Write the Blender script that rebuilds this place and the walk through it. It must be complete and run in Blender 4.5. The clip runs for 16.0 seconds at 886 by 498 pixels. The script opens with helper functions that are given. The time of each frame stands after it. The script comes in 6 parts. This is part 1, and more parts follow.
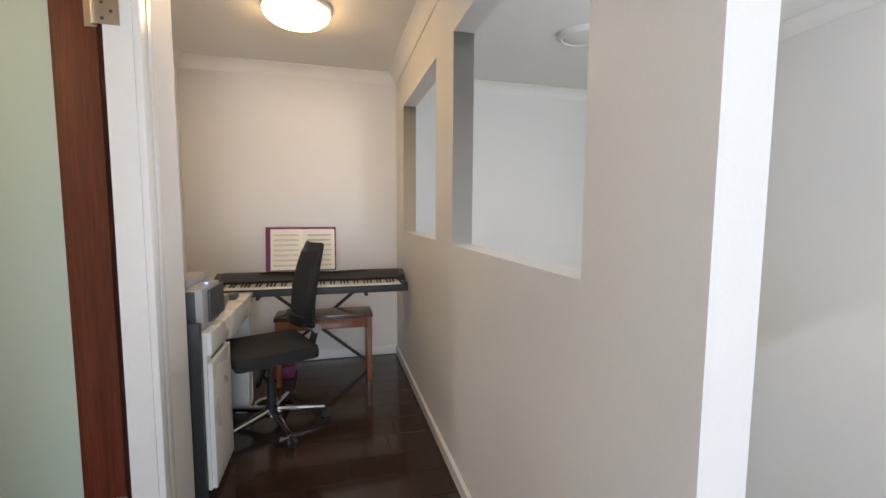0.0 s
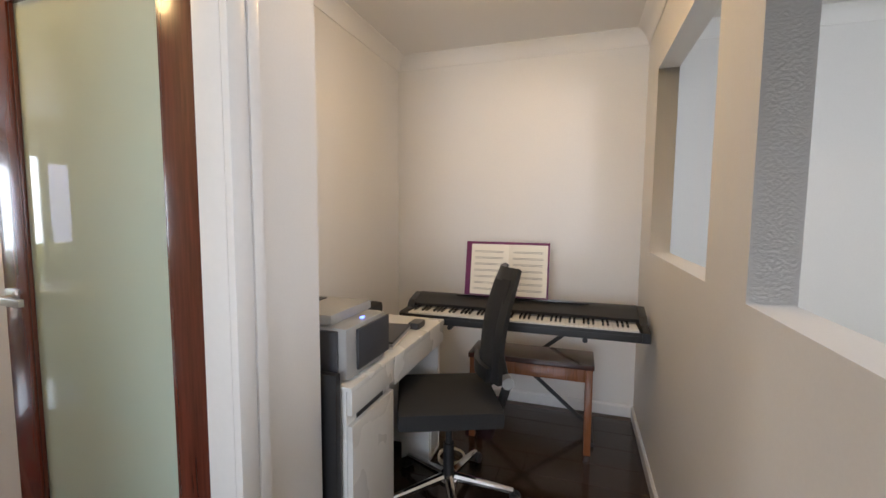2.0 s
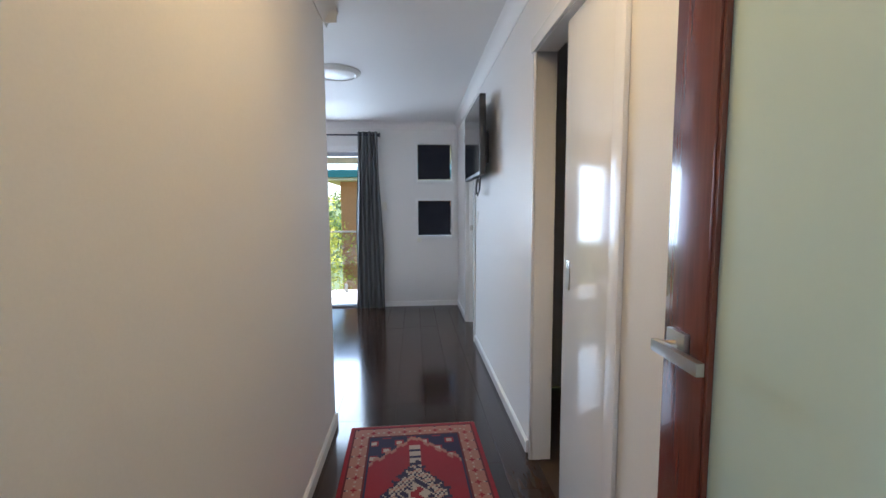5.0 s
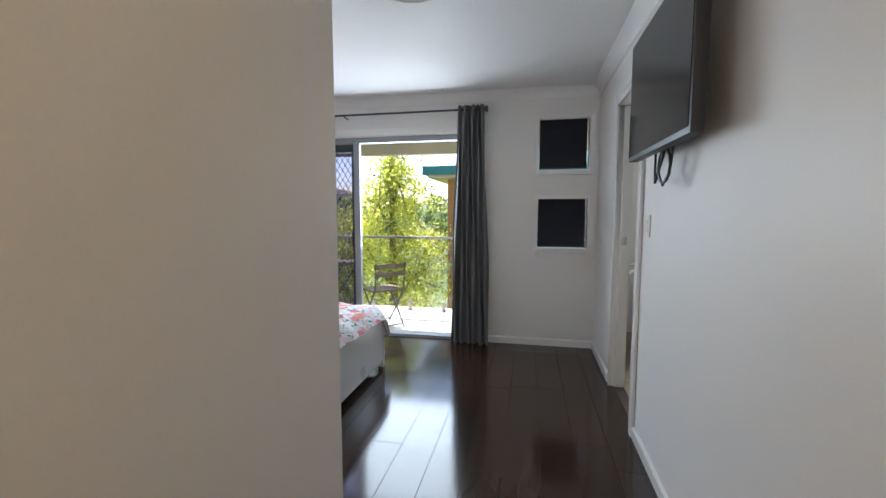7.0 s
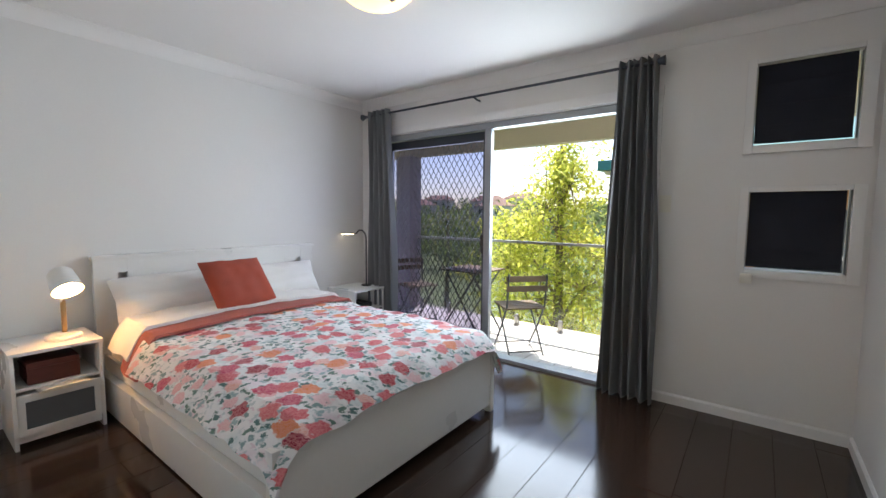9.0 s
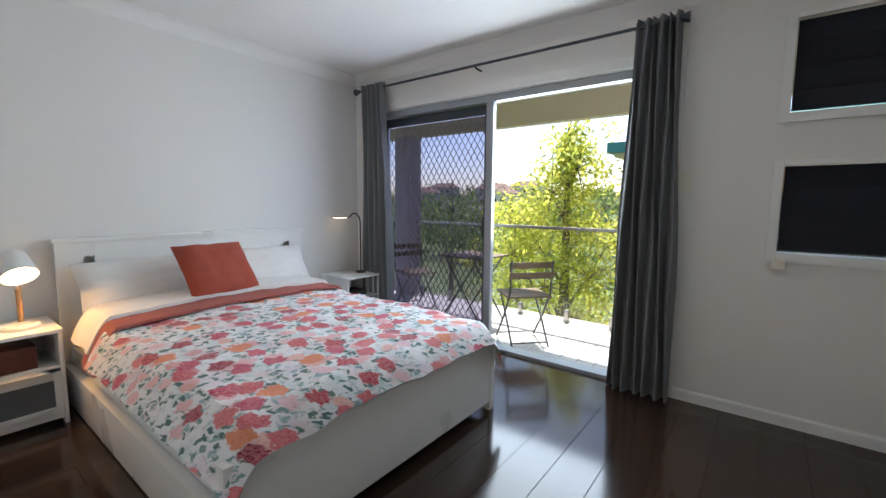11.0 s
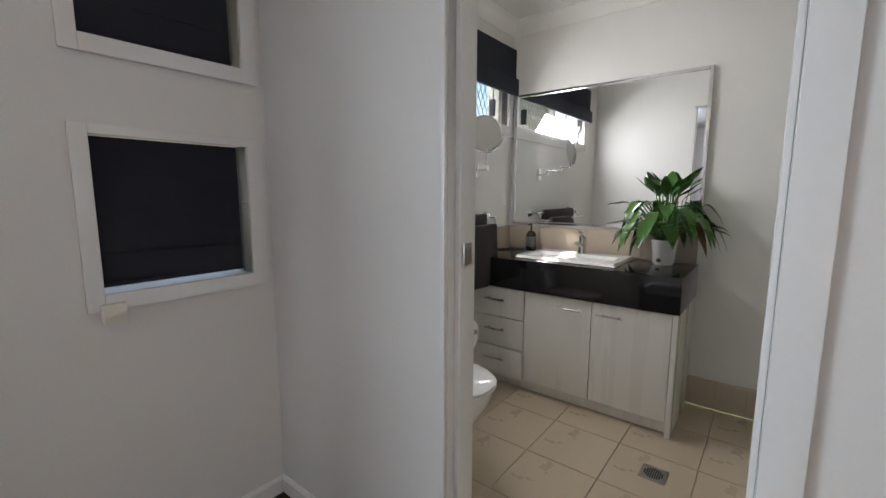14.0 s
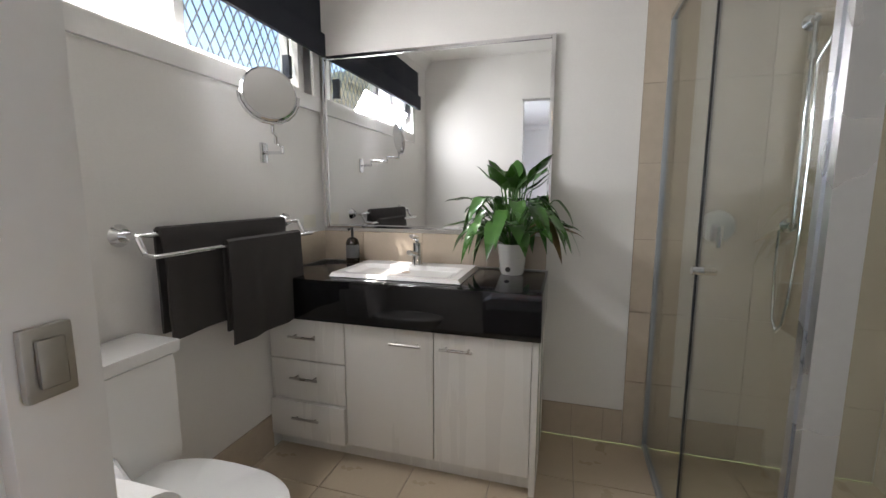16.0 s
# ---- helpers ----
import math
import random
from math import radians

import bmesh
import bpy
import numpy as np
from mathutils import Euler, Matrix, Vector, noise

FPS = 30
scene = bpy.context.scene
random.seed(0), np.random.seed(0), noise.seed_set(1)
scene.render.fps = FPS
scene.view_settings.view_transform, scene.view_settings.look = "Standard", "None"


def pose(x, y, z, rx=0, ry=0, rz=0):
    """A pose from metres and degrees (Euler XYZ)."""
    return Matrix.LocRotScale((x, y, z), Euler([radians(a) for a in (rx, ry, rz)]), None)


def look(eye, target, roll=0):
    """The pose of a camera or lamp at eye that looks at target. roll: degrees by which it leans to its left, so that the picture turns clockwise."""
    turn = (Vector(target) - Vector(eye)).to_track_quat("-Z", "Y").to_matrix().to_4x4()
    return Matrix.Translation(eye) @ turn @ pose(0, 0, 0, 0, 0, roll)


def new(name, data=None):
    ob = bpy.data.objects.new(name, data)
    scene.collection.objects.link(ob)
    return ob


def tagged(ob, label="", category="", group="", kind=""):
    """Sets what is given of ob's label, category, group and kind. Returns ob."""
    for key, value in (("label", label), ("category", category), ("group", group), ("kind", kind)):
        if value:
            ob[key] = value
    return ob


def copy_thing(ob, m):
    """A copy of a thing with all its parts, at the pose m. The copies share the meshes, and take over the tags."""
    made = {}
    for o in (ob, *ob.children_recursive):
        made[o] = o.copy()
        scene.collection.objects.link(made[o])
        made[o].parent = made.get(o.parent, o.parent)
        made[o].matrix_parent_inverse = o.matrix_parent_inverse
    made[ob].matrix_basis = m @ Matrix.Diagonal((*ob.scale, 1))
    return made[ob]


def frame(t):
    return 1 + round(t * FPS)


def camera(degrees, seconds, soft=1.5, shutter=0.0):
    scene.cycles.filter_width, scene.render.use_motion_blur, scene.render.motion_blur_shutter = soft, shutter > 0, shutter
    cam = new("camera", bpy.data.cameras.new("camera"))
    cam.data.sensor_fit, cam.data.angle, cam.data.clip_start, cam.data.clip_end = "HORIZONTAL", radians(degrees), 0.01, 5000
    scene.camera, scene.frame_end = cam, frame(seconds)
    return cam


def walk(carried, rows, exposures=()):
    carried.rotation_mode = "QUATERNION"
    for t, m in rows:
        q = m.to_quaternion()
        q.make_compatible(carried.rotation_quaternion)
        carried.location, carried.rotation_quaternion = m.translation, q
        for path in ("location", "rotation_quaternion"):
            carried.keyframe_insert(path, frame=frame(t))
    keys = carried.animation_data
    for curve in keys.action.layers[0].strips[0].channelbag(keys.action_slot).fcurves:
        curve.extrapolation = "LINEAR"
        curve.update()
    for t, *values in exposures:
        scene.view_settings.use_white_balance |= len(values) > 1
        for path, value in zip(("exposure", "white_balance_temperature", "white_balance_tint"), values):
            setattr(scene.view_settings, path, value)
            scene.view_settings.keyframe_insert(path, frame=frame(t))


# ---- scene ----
cam = camera(93.3, 16.0)
PATH = [
    (0, (0.798, 1.059, 1.275), (2.725, 0.552, 1.099), 0.3),
    (0.5, (1.09, 0.946, 1.306), (3.08, 0.858, 1.129), 0.2),
    (1, (1.32, 0.868, 1.324), (3.3, 1.089, 1.153), 0.2),
    (1.5, (1.494, 0.87, 1.32), (3.439, 1.306, 1.153), 0.3),
    (2, (1.591, 0.879, 1.322), (3.485, 1.499, 1.155), 0.4),
    (2.5, (1.668, 0.905, 1.32), (3.463, 1.772, 1.151), 0.6),
    (3, (1.75, 1.075, 1.301), (3.346, 2.267, 1.122), 0.6),
    (3.5, (1.824, 1.332, 1.314), (3.103, 2.857, 1.121), 0.2),
    (4, (1.866, 1.509, 1.3), (2.698, 3.317, 1.111), -0.1),
    (4.5, (1.893, 1.611, 1.291), (2.306, 3.559, 1.108), -0.3),
    (5, (1.902, 1.817, 1.311), (2.039, 3.803, 1.123), -0.4),
    (5.2, (1.908, 1.921, 1.327), (1.972, 3.909, 1.126), -0.5),
    (7.3, (1.882, 3.584, 1.303), (1.341, 5.502, 1.136), 0.1),
    (7.5, (1.909, 3.735, 1.298), (1.258, 5.619, 1.135), 0.1),
    (8, (1.937, 4.037, 1.296), (1.041, 5.818, 1.135), 0.1),
    (8.5, (2.015, 4.263, 1.27), (0.906, 5.92, 1.124), 0.3),
    (8.7, (2.016, 4.293, 1.276), (0.851, 5.912, 1.128), 0.4),
    (10.8, (1.976, 4.492, 1.231), (0.724, 6.036, 1.012), 0.5),
    (11, (1.908, 4.562, 1.22), (0.693, 6.135, 0.998), 0.5),
    (11.5, (1.7, 4.796, 1.2), (0.804, 6.569, 0.973), 0.6),
    (12, (1.543, 5.08, 1.193), (1.125, 7.023, 0.973), 0.6),
    (12.5, (1.498, 5.31, 1.221), (1.641, 7.29, 0.983), 0.3),
    (13, (1.448, 5.547, 1.242), (2.196, 7.385, 0.991), 0.1),
    (13.5, (1.515, 5.828, 1.261), (2.756, 7.373, 0.992), 0.1),
    (14, (1.632, 5.913, 1.266), (3.185, 7.144, 0.997), 0.1),
    (14.5, (1.836, 5.924, 1.257), (3.554, 6.911, 0.988), 0.0),
    (15, (2.015, 5.99, 1.242), (3.826, 6.794, 0.972), 0.0),
    (15.5, (2.193, 6.088, 1.244), (4.066, 6.734, 0.973), 0.2),
    (16, (2.337, 6.165, 1.235), (4.239, 6.723, 0.967), 0.1),
]
LIGHT = [(0, 1.35, 6600, 12), (2.5, 1.35, 6500, 12), (3.5, 1.5, 6250, 12), (4.5, 1.6, 5750, 9), (5.2, 1.55, 5550, 9), (7.3, 1.25, 6300, 8), (8.5, 1.2, 6550, 9), (11.5, 1.1, 6350, 7), (12.5, 1.25, 6500, 9), (13.5, 1.2, 6600, 11), (14.5, 1.35, 6500, 11), (16, 1.45, 6600, 13)]
walk(cam, [(t, look(eye, target, roll)) for t, eye, target, roll in PATH], LIGHT)
# ---- world, sun, large lights ----
world = bpy.data.worlds.new("world")
scene.world = world
world.use_nodes = True
wn = world.node_tree
sky = wn.nodes.new("ShaderNodeTexSky")
sky.sky_type = "NISHITA"
sky.sun_disc = False
SUN_TO = Vector((-0.20, 0.46, 0.86)).normalized()
sky.sun_elevation = math.asin(SUN_TO.z)
sky.sun_rotation = math.atan2(SUN_TO.x, SUN_TO.y)
wn.links.new(sky.outputs[0], wn.nodes["Background"].inputs[0])
wn.nodes["Background"].inputs[1].default_value = 0.15
sun = new("sun", bpy.data.lights.new("sun", "SUN"))
sun.data.energy, sun.data.angle, sun.data.color = 5.0, radians(0.5), (1.0, 0.95, 0.88)
sun.matrix_world = look(SUN_TO * 30, (0, 0, 0))


def area_light(name, x, y, z, target, w, h, watts, tone):
    ob = new(name, bpy.data.lights.new(name, "AREA"))
    ob.data.shape, ob.data.size, ob.data.size_y = "RECTANGLE", w, h
    ob.data.energy, ob.data.color = watts, tone
    ob.matrix_world = look((x, y, z), target)


area_light("sky_light_slider", 0.1, 7.72, 1.45, (0.1, 0.0, -0.6), 2.4, 1.15, 38, (0.76, 0.87, 1.0))
area_light("sky_light_bathroom", 3.5, 7.512, 1.83, (3.0, 0.0, -3.0), 0.9, 0.15, 9.5, (0.95, 0.97, 1.0))
area_light("sky_light_landing", -1.35, 0.95, 1.5, (3.0, 0.45, 1.2), 1.2, 1.2, 25, (0.80, 0.88, 1.0))
# added fill lamp for the stairwell; the wall behind it has no window
area_light("fill_light_stairs", 1.5, -1.62, 1.6, (2.8, 3.0, 1.2), 1.0, 1.0, 18, (0.82, 0.88, 1.0))


# ---- materials ----
def mat(name, colour, rough=0.5, metal=0.0, vary=0.06, grain=60.0, bump=0.05, coat=0.0, stain=2.0, stretch=(1, 1, 1), emit=None, strength=0.0, random_tone=0.0):
    m = bpy.data.materials.new(name)
    m.use_nodes = True
    n, l = m.node_tree.nodes, m.node_tree.links
    b = n["Principled BSDF"]
    b.inputs["Roughness"].default_value = rough
    b.inputs["Metallic"].default_value = metal
    b.inputs["Coat Weight"].default_value = coat
    tc = n.new("ShaderNodeTexCoord")
    mp = n.new("ShaderNodeMapping")
    mp.inputs["Scale"].default_value = stretch
    l.new(tc.outputs["Object"], mp.inputs[0])
    fine, broad = n.new("ShaderNodeTexNoise"), n.new("ShaderNodeTexNoise")
    fine.inputs["Scale"].default_value, fine.inputs["Detail"].default_value = grain, 6
    broad.inputs["Scale"].default_value, broad.inputs["Detail"].default_value = stain, 4
    l.new(mp.outputs[0], fine.inputs["Vector"])
    l.new(mp.outputs[0], broad.inputs["Vector"])
    add = n.new("ShaderNodeMath")
    add.operation = "ADD"
    l.new(fine.outputs["Fac"], add.inputs[0])
    l.new(broad.outputs["Fac"], add.inputs[1])
    last = add
    if random_tone:
        info = n.new("ShaderNodeObjectInfo")
        mul = n.new("ShaderNodeMath")
        mul.operation = "MULTIPLY_ADD"
        mul.inputs[1].default_value = random_tone
        l.new(info.outputs["Random"], mul.inputs[0])
        l.new(add.outputs[0], mul.inputs[2])
        last = mul
    ramp = n.new("ShaderNodeMapRange")
    ramp.inputs["From Min"].default_value, ramp.inputs["From Max"].default_value = 0.6, 1.4 + random_tone
    ramp.inputs["To Min"].default_value, ramp.inputs["To Max"].default_value = 1 - vary, 1 + vary
    l.new(last.outputs[0], ramp.inputs[0])
    mix = n.new("ShaderNodeVectorMath")
    mix.operation = "SCALE"
    mix.inputs[0].default_value = colour
    l.new(ramp.outputs[0], mix.inputs["Scale"])
    l.new(mix.outputs[0], b.inputs["Base Color"])
    rr = n.new("ShaderNodeMapRange")
    rr.inputs["From Min"].default_value, rr.inputs["From Max"].default_value = 0.3, 0.7
    rr.inputs["To Min"].default_value, rr.inputs["To Max"].default_value = max(0.02, rough * 0.82), min(1.0, rough * 1.2)
    l.new(broad.outputs["Fac"], rr.inputs[0])
    l.new(rr.outputs[0], b.inputs["Roughness"])
    if bump:
        bp = n.new("ShaderNodeBump")
        bp.inputs["Strength"].default_value, bp.inputs["Distance"].default_value = bump, 0.002
        l.new(fine.outputs["Fac"], bp.inputs["Height"])
        l.new(bp.outputs[0], b.inputs["Normal"])
    if emit:
        b.inputs["Emission Color"].default_value = (*emit, 1)
        b.inputs["Emission Strength"].default_value = strength
    return m


def glass_mat(name, tint, rough=0.0, opacity=0.0, base=(0.5, 0.5, 0.5)):
    """A thin pane: clear with a mirror gloss by Fresnel, or milky by opacity."""
    m = bpy.data.materials.new(name)
    m.use_nodes = True
    n, l = m.node_tree.nodes, m.node_tree.links
    n.remove(n["Principled BSDF"])
    tr, gl, fr, mx = n.new("ShaderNodeBsdfTransparent"), n.new("ShaderNodeBsdfGlossy"), n.new("ShaderNodeLayerWeight"), n.new("ShaderNodeMixShader")
    tr.inputs[0].default_value = (*tint, 1)
    gl.inputs["Roughness"].default_value = rough
    fr.inputs[0].default_value = 0.5
    steep, gloss = n.new("ShaderNodeMath"), n.new("ShaderNodeMath")
    steep.operation, gloss.operation = "POWER", "MULTIPLY_ADD"
    steep.inputs[1].default_value = 4.0
    gloss.inputs[1].default_value, gloss.inputs[2].default_value = 0.85, 0.045
    l.new(fr.outputs["Facing"], steep.inputs[0])
    l.new(steep.outputs[0], gloss.inputs[0])
    l.new(gloss.outputs[0], mx.inputs[0])
    under = tr
    if opacity:
        df, m2 = n.new("ShaderNodeBsdfPrincipled"), n.new("ShaderNodeMixShader")
        df.inputs["Base Color"].default_value = (*base, 1)
        df.inputs["Roughness"].default_value = 0.6
        m2.inputs[0].default_value = opacity
        l.new(tr.outputs[0], m2.inputs[1])
        l.new(df.outputs[0], m2.inputs[2])
        under = m2
    l.new(under.outputs[0], mx.inputs[1])
    l.new(gl.outputs[0], mx.inputs[2])
    l.new(mx.outputs[0], n["Material Output"].inputs[0])
    return m


WALL = mat("wall_paint", (0.74, 0.72, 0.69), 0.5, vary=0.025, grain=140, bump=0.10, stain=1.3)
CEIL = mat("ceiling_paint", (0.80, 0.78, 0.75), 0.7, vary=0.02, grain=120, bump=0.06)
TRIM = mat("gloss_trim_paint", (0.78, 0.77, 0.75), 0.22, vary=0.025, grain=50, bump=0.04)
DOORPAINT = mat("white_door_gloss", (0.76, 0.75, 0.72), 0.12, vary=0.02, grain=8, bump=0.02)
PLANK = mat("dark_floorboard", (0.034, 0.019, 0.013), 0.13, vary=0.55, grain=30, bump=0.06, stain=5, stretch=(1, 0.12, 1), random_tone=0.7)
GROUT_DARK = mat("board_gap", (0.10, 0.075, 0.06), 0.35)
TILE = mat("beige_floor_tile", (0.50, 0.41, 0.30), 0.30, vary=0.05, grain=70, bump=0.0, stain=4, random_tone=0.25)
WTILE = mat("beige_wall_tile", (0.50, 0.42, 0.33), 0.22, vary=0.08, grain=25, bump=0.02, stain=4, random_tone=0.2)
GROUT = mat("tile_grout", (0.36, 0.30, 0.24), 0.8)
MAHOG = mat("red_stained_timber", (0.115, 0.030, 0.018), 0.20, vary=0.35, grain=22, bump=0.05, stain=4, stretch=(6, 6, 0.35), coat=0.4)
BENCHWOOD = mat("orange_brown_timber", (0.25, 0.085, 0.03), 0.28, vary=0.35, grain=26, bump=0.05, stretch=(5, 5, 0.5), coat=0.3)
DARKWOOD = mat("dark_polished_timber", (0.06, 0.02, 0.014), 0.22, vary=0.4, grain=24, stretch=(0.5, 5, 5), coat=0.4)
WHITEFURN = mat("white_furniture_foil", (0.78, 0.77, 0.74), 0.30, vary=0.02, grain=40, bump=0.02)
GREYGLASS = mat("grey_drawer_glass", (0.12, 0.13, 0.14), 0.15, vary=0.04)
BLACKPL = mat("black_plastic", (0.018, 0.018, 0.019), 0.42, vary=0.15, grain=300, bump=0.06)
BLACKGLOSS = mat("black_gloss", (0.010, 0.010, 0.012), 0.06, vary=0.1, bump=0.0)
SCREEN = mat("dark_screen", (0.012, 0.013, 0.014), 0.10, vary=0.05, bump=0.0)
BLACKCLOTH = mat("black_woven_fabric", (0.022, 0.022, 0.023), 0.95, vary=0.25, grain=420, bump=0.5)
GREYPL = mat("silver_grey_plastic", (0.36, 0.36, 0.35), 0.4, vary=0.04)
DARKGREY = mat("dark_grey_plastic", (0.06, 0.062, 0.07), 0.4, vary=0.08)
SATIN = mat("satin_aluminium", (0.72, 0.73, 0.75), 0.28, metal=1.0, vary=0.03, bump=0.0)
CHROME = mat("chrome", (0.75, 0.75, 0.76), 0.09, metal=1.0, vary=0.03, bump=0.0)
NICKEL = mat("brushed_nickel", (0.50, 0.48, 0.45), 0.3, metal=1.0, vary=0.06, grain=90)
ALU = mat("grey_aluminium_frame", (0.33, 0.35, 0.37), 0.38, metal=0.3, vary=0.05)
DARKALU = mat("dark_blue_grey_frame", (0.035, 0.042, 0.055), 0.4, vary=0.08)
CURTAIN = mat("slate_grey_curtain", (0.165, 0.172, 0.178), 0.9, vary=0.12, grain=350, bump=0.4, stain=6)
BLIND = mat("navy_black_blind", (0.010, 0.012, 0.022), 0.85, vary=0.2, grain=300, bump=0.3)
LINEN = mat("white_linen", (0.78, 0.76, 0.73), 0.85, vary=0.04, grain=260, bump=0.25, stain=7)
RUST = mat("rust_red_fabric", (0.33, 0.062, 0.035), 0.9, vary=0.16, grain=300, bump=0.4, stain=8)
COVERLET = mat("dusty_rose_quilt", (0.36, 0.105, 0.085), 0.9, vary=0.22, grain=90, bump=0.8, stain=9)
TOWEL = mat("charcoal_towel", (0.040, 0.036, 0.035), 1.0, vary=0.35, grain=420, bump=1.0, stain=10)
PORCELAIN = mat("white_porcelain", (0.80, 0.79, 0.77), 0.08, vary=0.015, grain=5, bump=0.0, coat=0.5)
VANITY = mat("white_vanity_laminate", (0.74, 0.72, 0.68), 0.28, vary=0.012, grain=70, bump=0.0, stretch=(4, 4, 0.3))
STONE = mat("black_polished_stone", (0.008, 0.008, 0.009), 0.05, vary=0.6, grain=220, bump=0.0)
LEAF = mat("dark_green_leaf", (0.042, 0.125, 0.020), 0.28, vary=0.45, grain=20, bump=0.1, stain=12)
LEAFDRY = mat("brown_green_leaf", (0.14, 0.085, 0.02), 0.5, vary=0.4, grain=20)
SOIL = mat("potting_soil", (0.03, 0.02, 0.014), 1.0, vary=0.5, grain=80, bump=1.0)
PAPER = mat("cream_paper", (0.78, 0.73, 0.62), 0.8, vary=0.03)
INK = mat("printed_ink", (0.09, 0.08, 0.08), 0.8)
PURPLE = mat("purple_folder", (0.13, 0.012, 0.075), 0.45, vary=0.1)
KEYWHITE = mat("ivory_key", (0.76, 0.74, 0.69), 0.25, vary=0.02)
REDBROWN = mat("dark_red_box", (0.09, 0.022, 0.016), 0.45, vary=0.35, grain=30)
LAMPWHITE = mat("warm_white_enamel", (0.72, 0.70, 0.66), 0.4, vary=0.02)
OAK = mat("pale_oak", (0.50, 0.28, 0.11), 0.4, vary=0.2, grain=30, stretch=(4, 4, 0.4))
SWITCH = mat("switch_plastic", (0.74, 0.71, 0.62), 0.35, vary=0.02)
BULB = mat("glowing_bulb", (0.9, 0.8, 0.6), 0.5, emit=(1.0, 0.50, 0.16), strength=95, bump=0)
DOME = mat("lit_opal_glass", (0.9, 0.86, 0.75), 0.3, emit=(1.0, 0.66, 0.30), strength=8.5, bump=0)
DOME2 = mat("lit_amber_glass", (0.9, 0.8, 0.55), 0.3, emit=(1.0, 0.66, 0.22), strength=1.0, vary=0.1, grain=12, bump=0.2)
LED = mat("lit_led_strip", (0.9, 0.85, 0.7), 0.4, emit=(1.0, 0.82, 0.55), strength=6, bump=0)
BLUELED = mat("blue_light", (0.2, 0.3, 1.0), 0.4, emit=(0.12, 0.2, 1.0), strength=1.6, bump=0)
DECK = mat("pale_grey_decking", (0.52, 0.50, 0.47), 0.7, vary=0.14, grain=30, bump=0.2, stretch=(1, 0.2, 1), random_tone=0.3)
CREAM = mat("cream_render", (0.62, 0.56, 0.42), 0.7, vary=0.04)
MAUVE = mat("mauve_grey_post", (0.42, 0.37, 0.40), 0.7, vary=0.05)
BRICK = mat("orange_brick", (0.45, 0.22, 0.10), 0.85, vary=0.25, grain=30, bump=0.3)
TEAL = mat("teal_gutter", (0.03, 0.17, 0.16), 0.4, vary=0.06)
GRASS = mat("grass_ground", (0.10, 0.13, 0.04), 1.0, vary=0.5, grain=3, stain=0.15, bump=0.5)
BARK = mat("pale_bark", (0.20, 0.15, 0.10), 0.9, vary=0.35, grain=30, bump=0.6)
HILLROOF = mat("terracotta_roof", (0.17, 0.085, 0.065), 0.8, vary=0.2)
HILLWALL = mat("pale_house_wall", (0.55, 0.50, 0.44), 0.8, vary=0.1)
WINDARK = mat("dark_window_pane", (0.03, 0.035, 0.04), 0.1, bump=0)
CHAIRSLAT = mat("weathered_brown_slat", (0.16, 0.105, 0.06), 0.6, vary=0.3, grain=30, stretch=(1, 6, 1))
CHAIRSTEEL = mat("grey_painted_steel", (0.10, 0.10, 0.10), 0.45, vary=0.1)
CONCRETE = mat("stair_carpet_grey", (0.22, 0.21, 0.20), 0.95, vary=0.2, grain=200, bump=0.4)
FROST = glass_mat("frosted_green_glass", (0.62, 0.74, 0.66), 0.02, 0.93, (0.55, 0.66, 0.56))
CLEAR = glass_mat("clear_glass", (0.96, 0.98, 0.97))
SHOWERGLASS = glass_mat("shower_glass", (0.93, 0.96, 0.94))
INSECT = bpy.data.materials.new("insect_mesh")
INSECT.use_nodes = True
INSECT.node_tree.nodes.remove(INSECT.node_tree.nodes["Principled BSDF"])
veil = INSECT.node_tree.nodes.new("ShaderNodeBsdfTransparent")
veil.inputs[0].default_value = (0.55, 0.53, 0.62, 1)
INSECT.node_tree.links.new(veil.outputs[0], INSECT.node_tree.nodes["Material Output"].inputs[0])
BACKLIT = glass_mat("obscure_pane", (0.9, 0.95, 1.0))
milk, both = BACKLIT.node_tree.nodes.new("ShaderNodeBsdfTranslucent"), BACKLIT.node_tree.nodes.new("ShaderNodeMixShader")
milk.inputs[0].default_value = (0.9, 0.93, 0.95, 1)
both.inputs[0].default_value = 0.85
clear_out = BACKLIT.node_tree.nodes["Material Output"].inputs[0].links[0].from_socket
BACKLIT.node_tree.links.new(clear_out, both.inputs[1])
BACKLIT.node_tree.links.new(milk.outputs[0], both.inputs[2])
BACKLIT.node_tree.links.new(both.outputs[0], BACKLIT.node_tree.nodes["Material Output"].inputs[0])
MIRROR = mat("mirror_silver", (0.90, 0.91, 0.91), 0.015, metal=1.0, vary=0.0, bump=0.0)


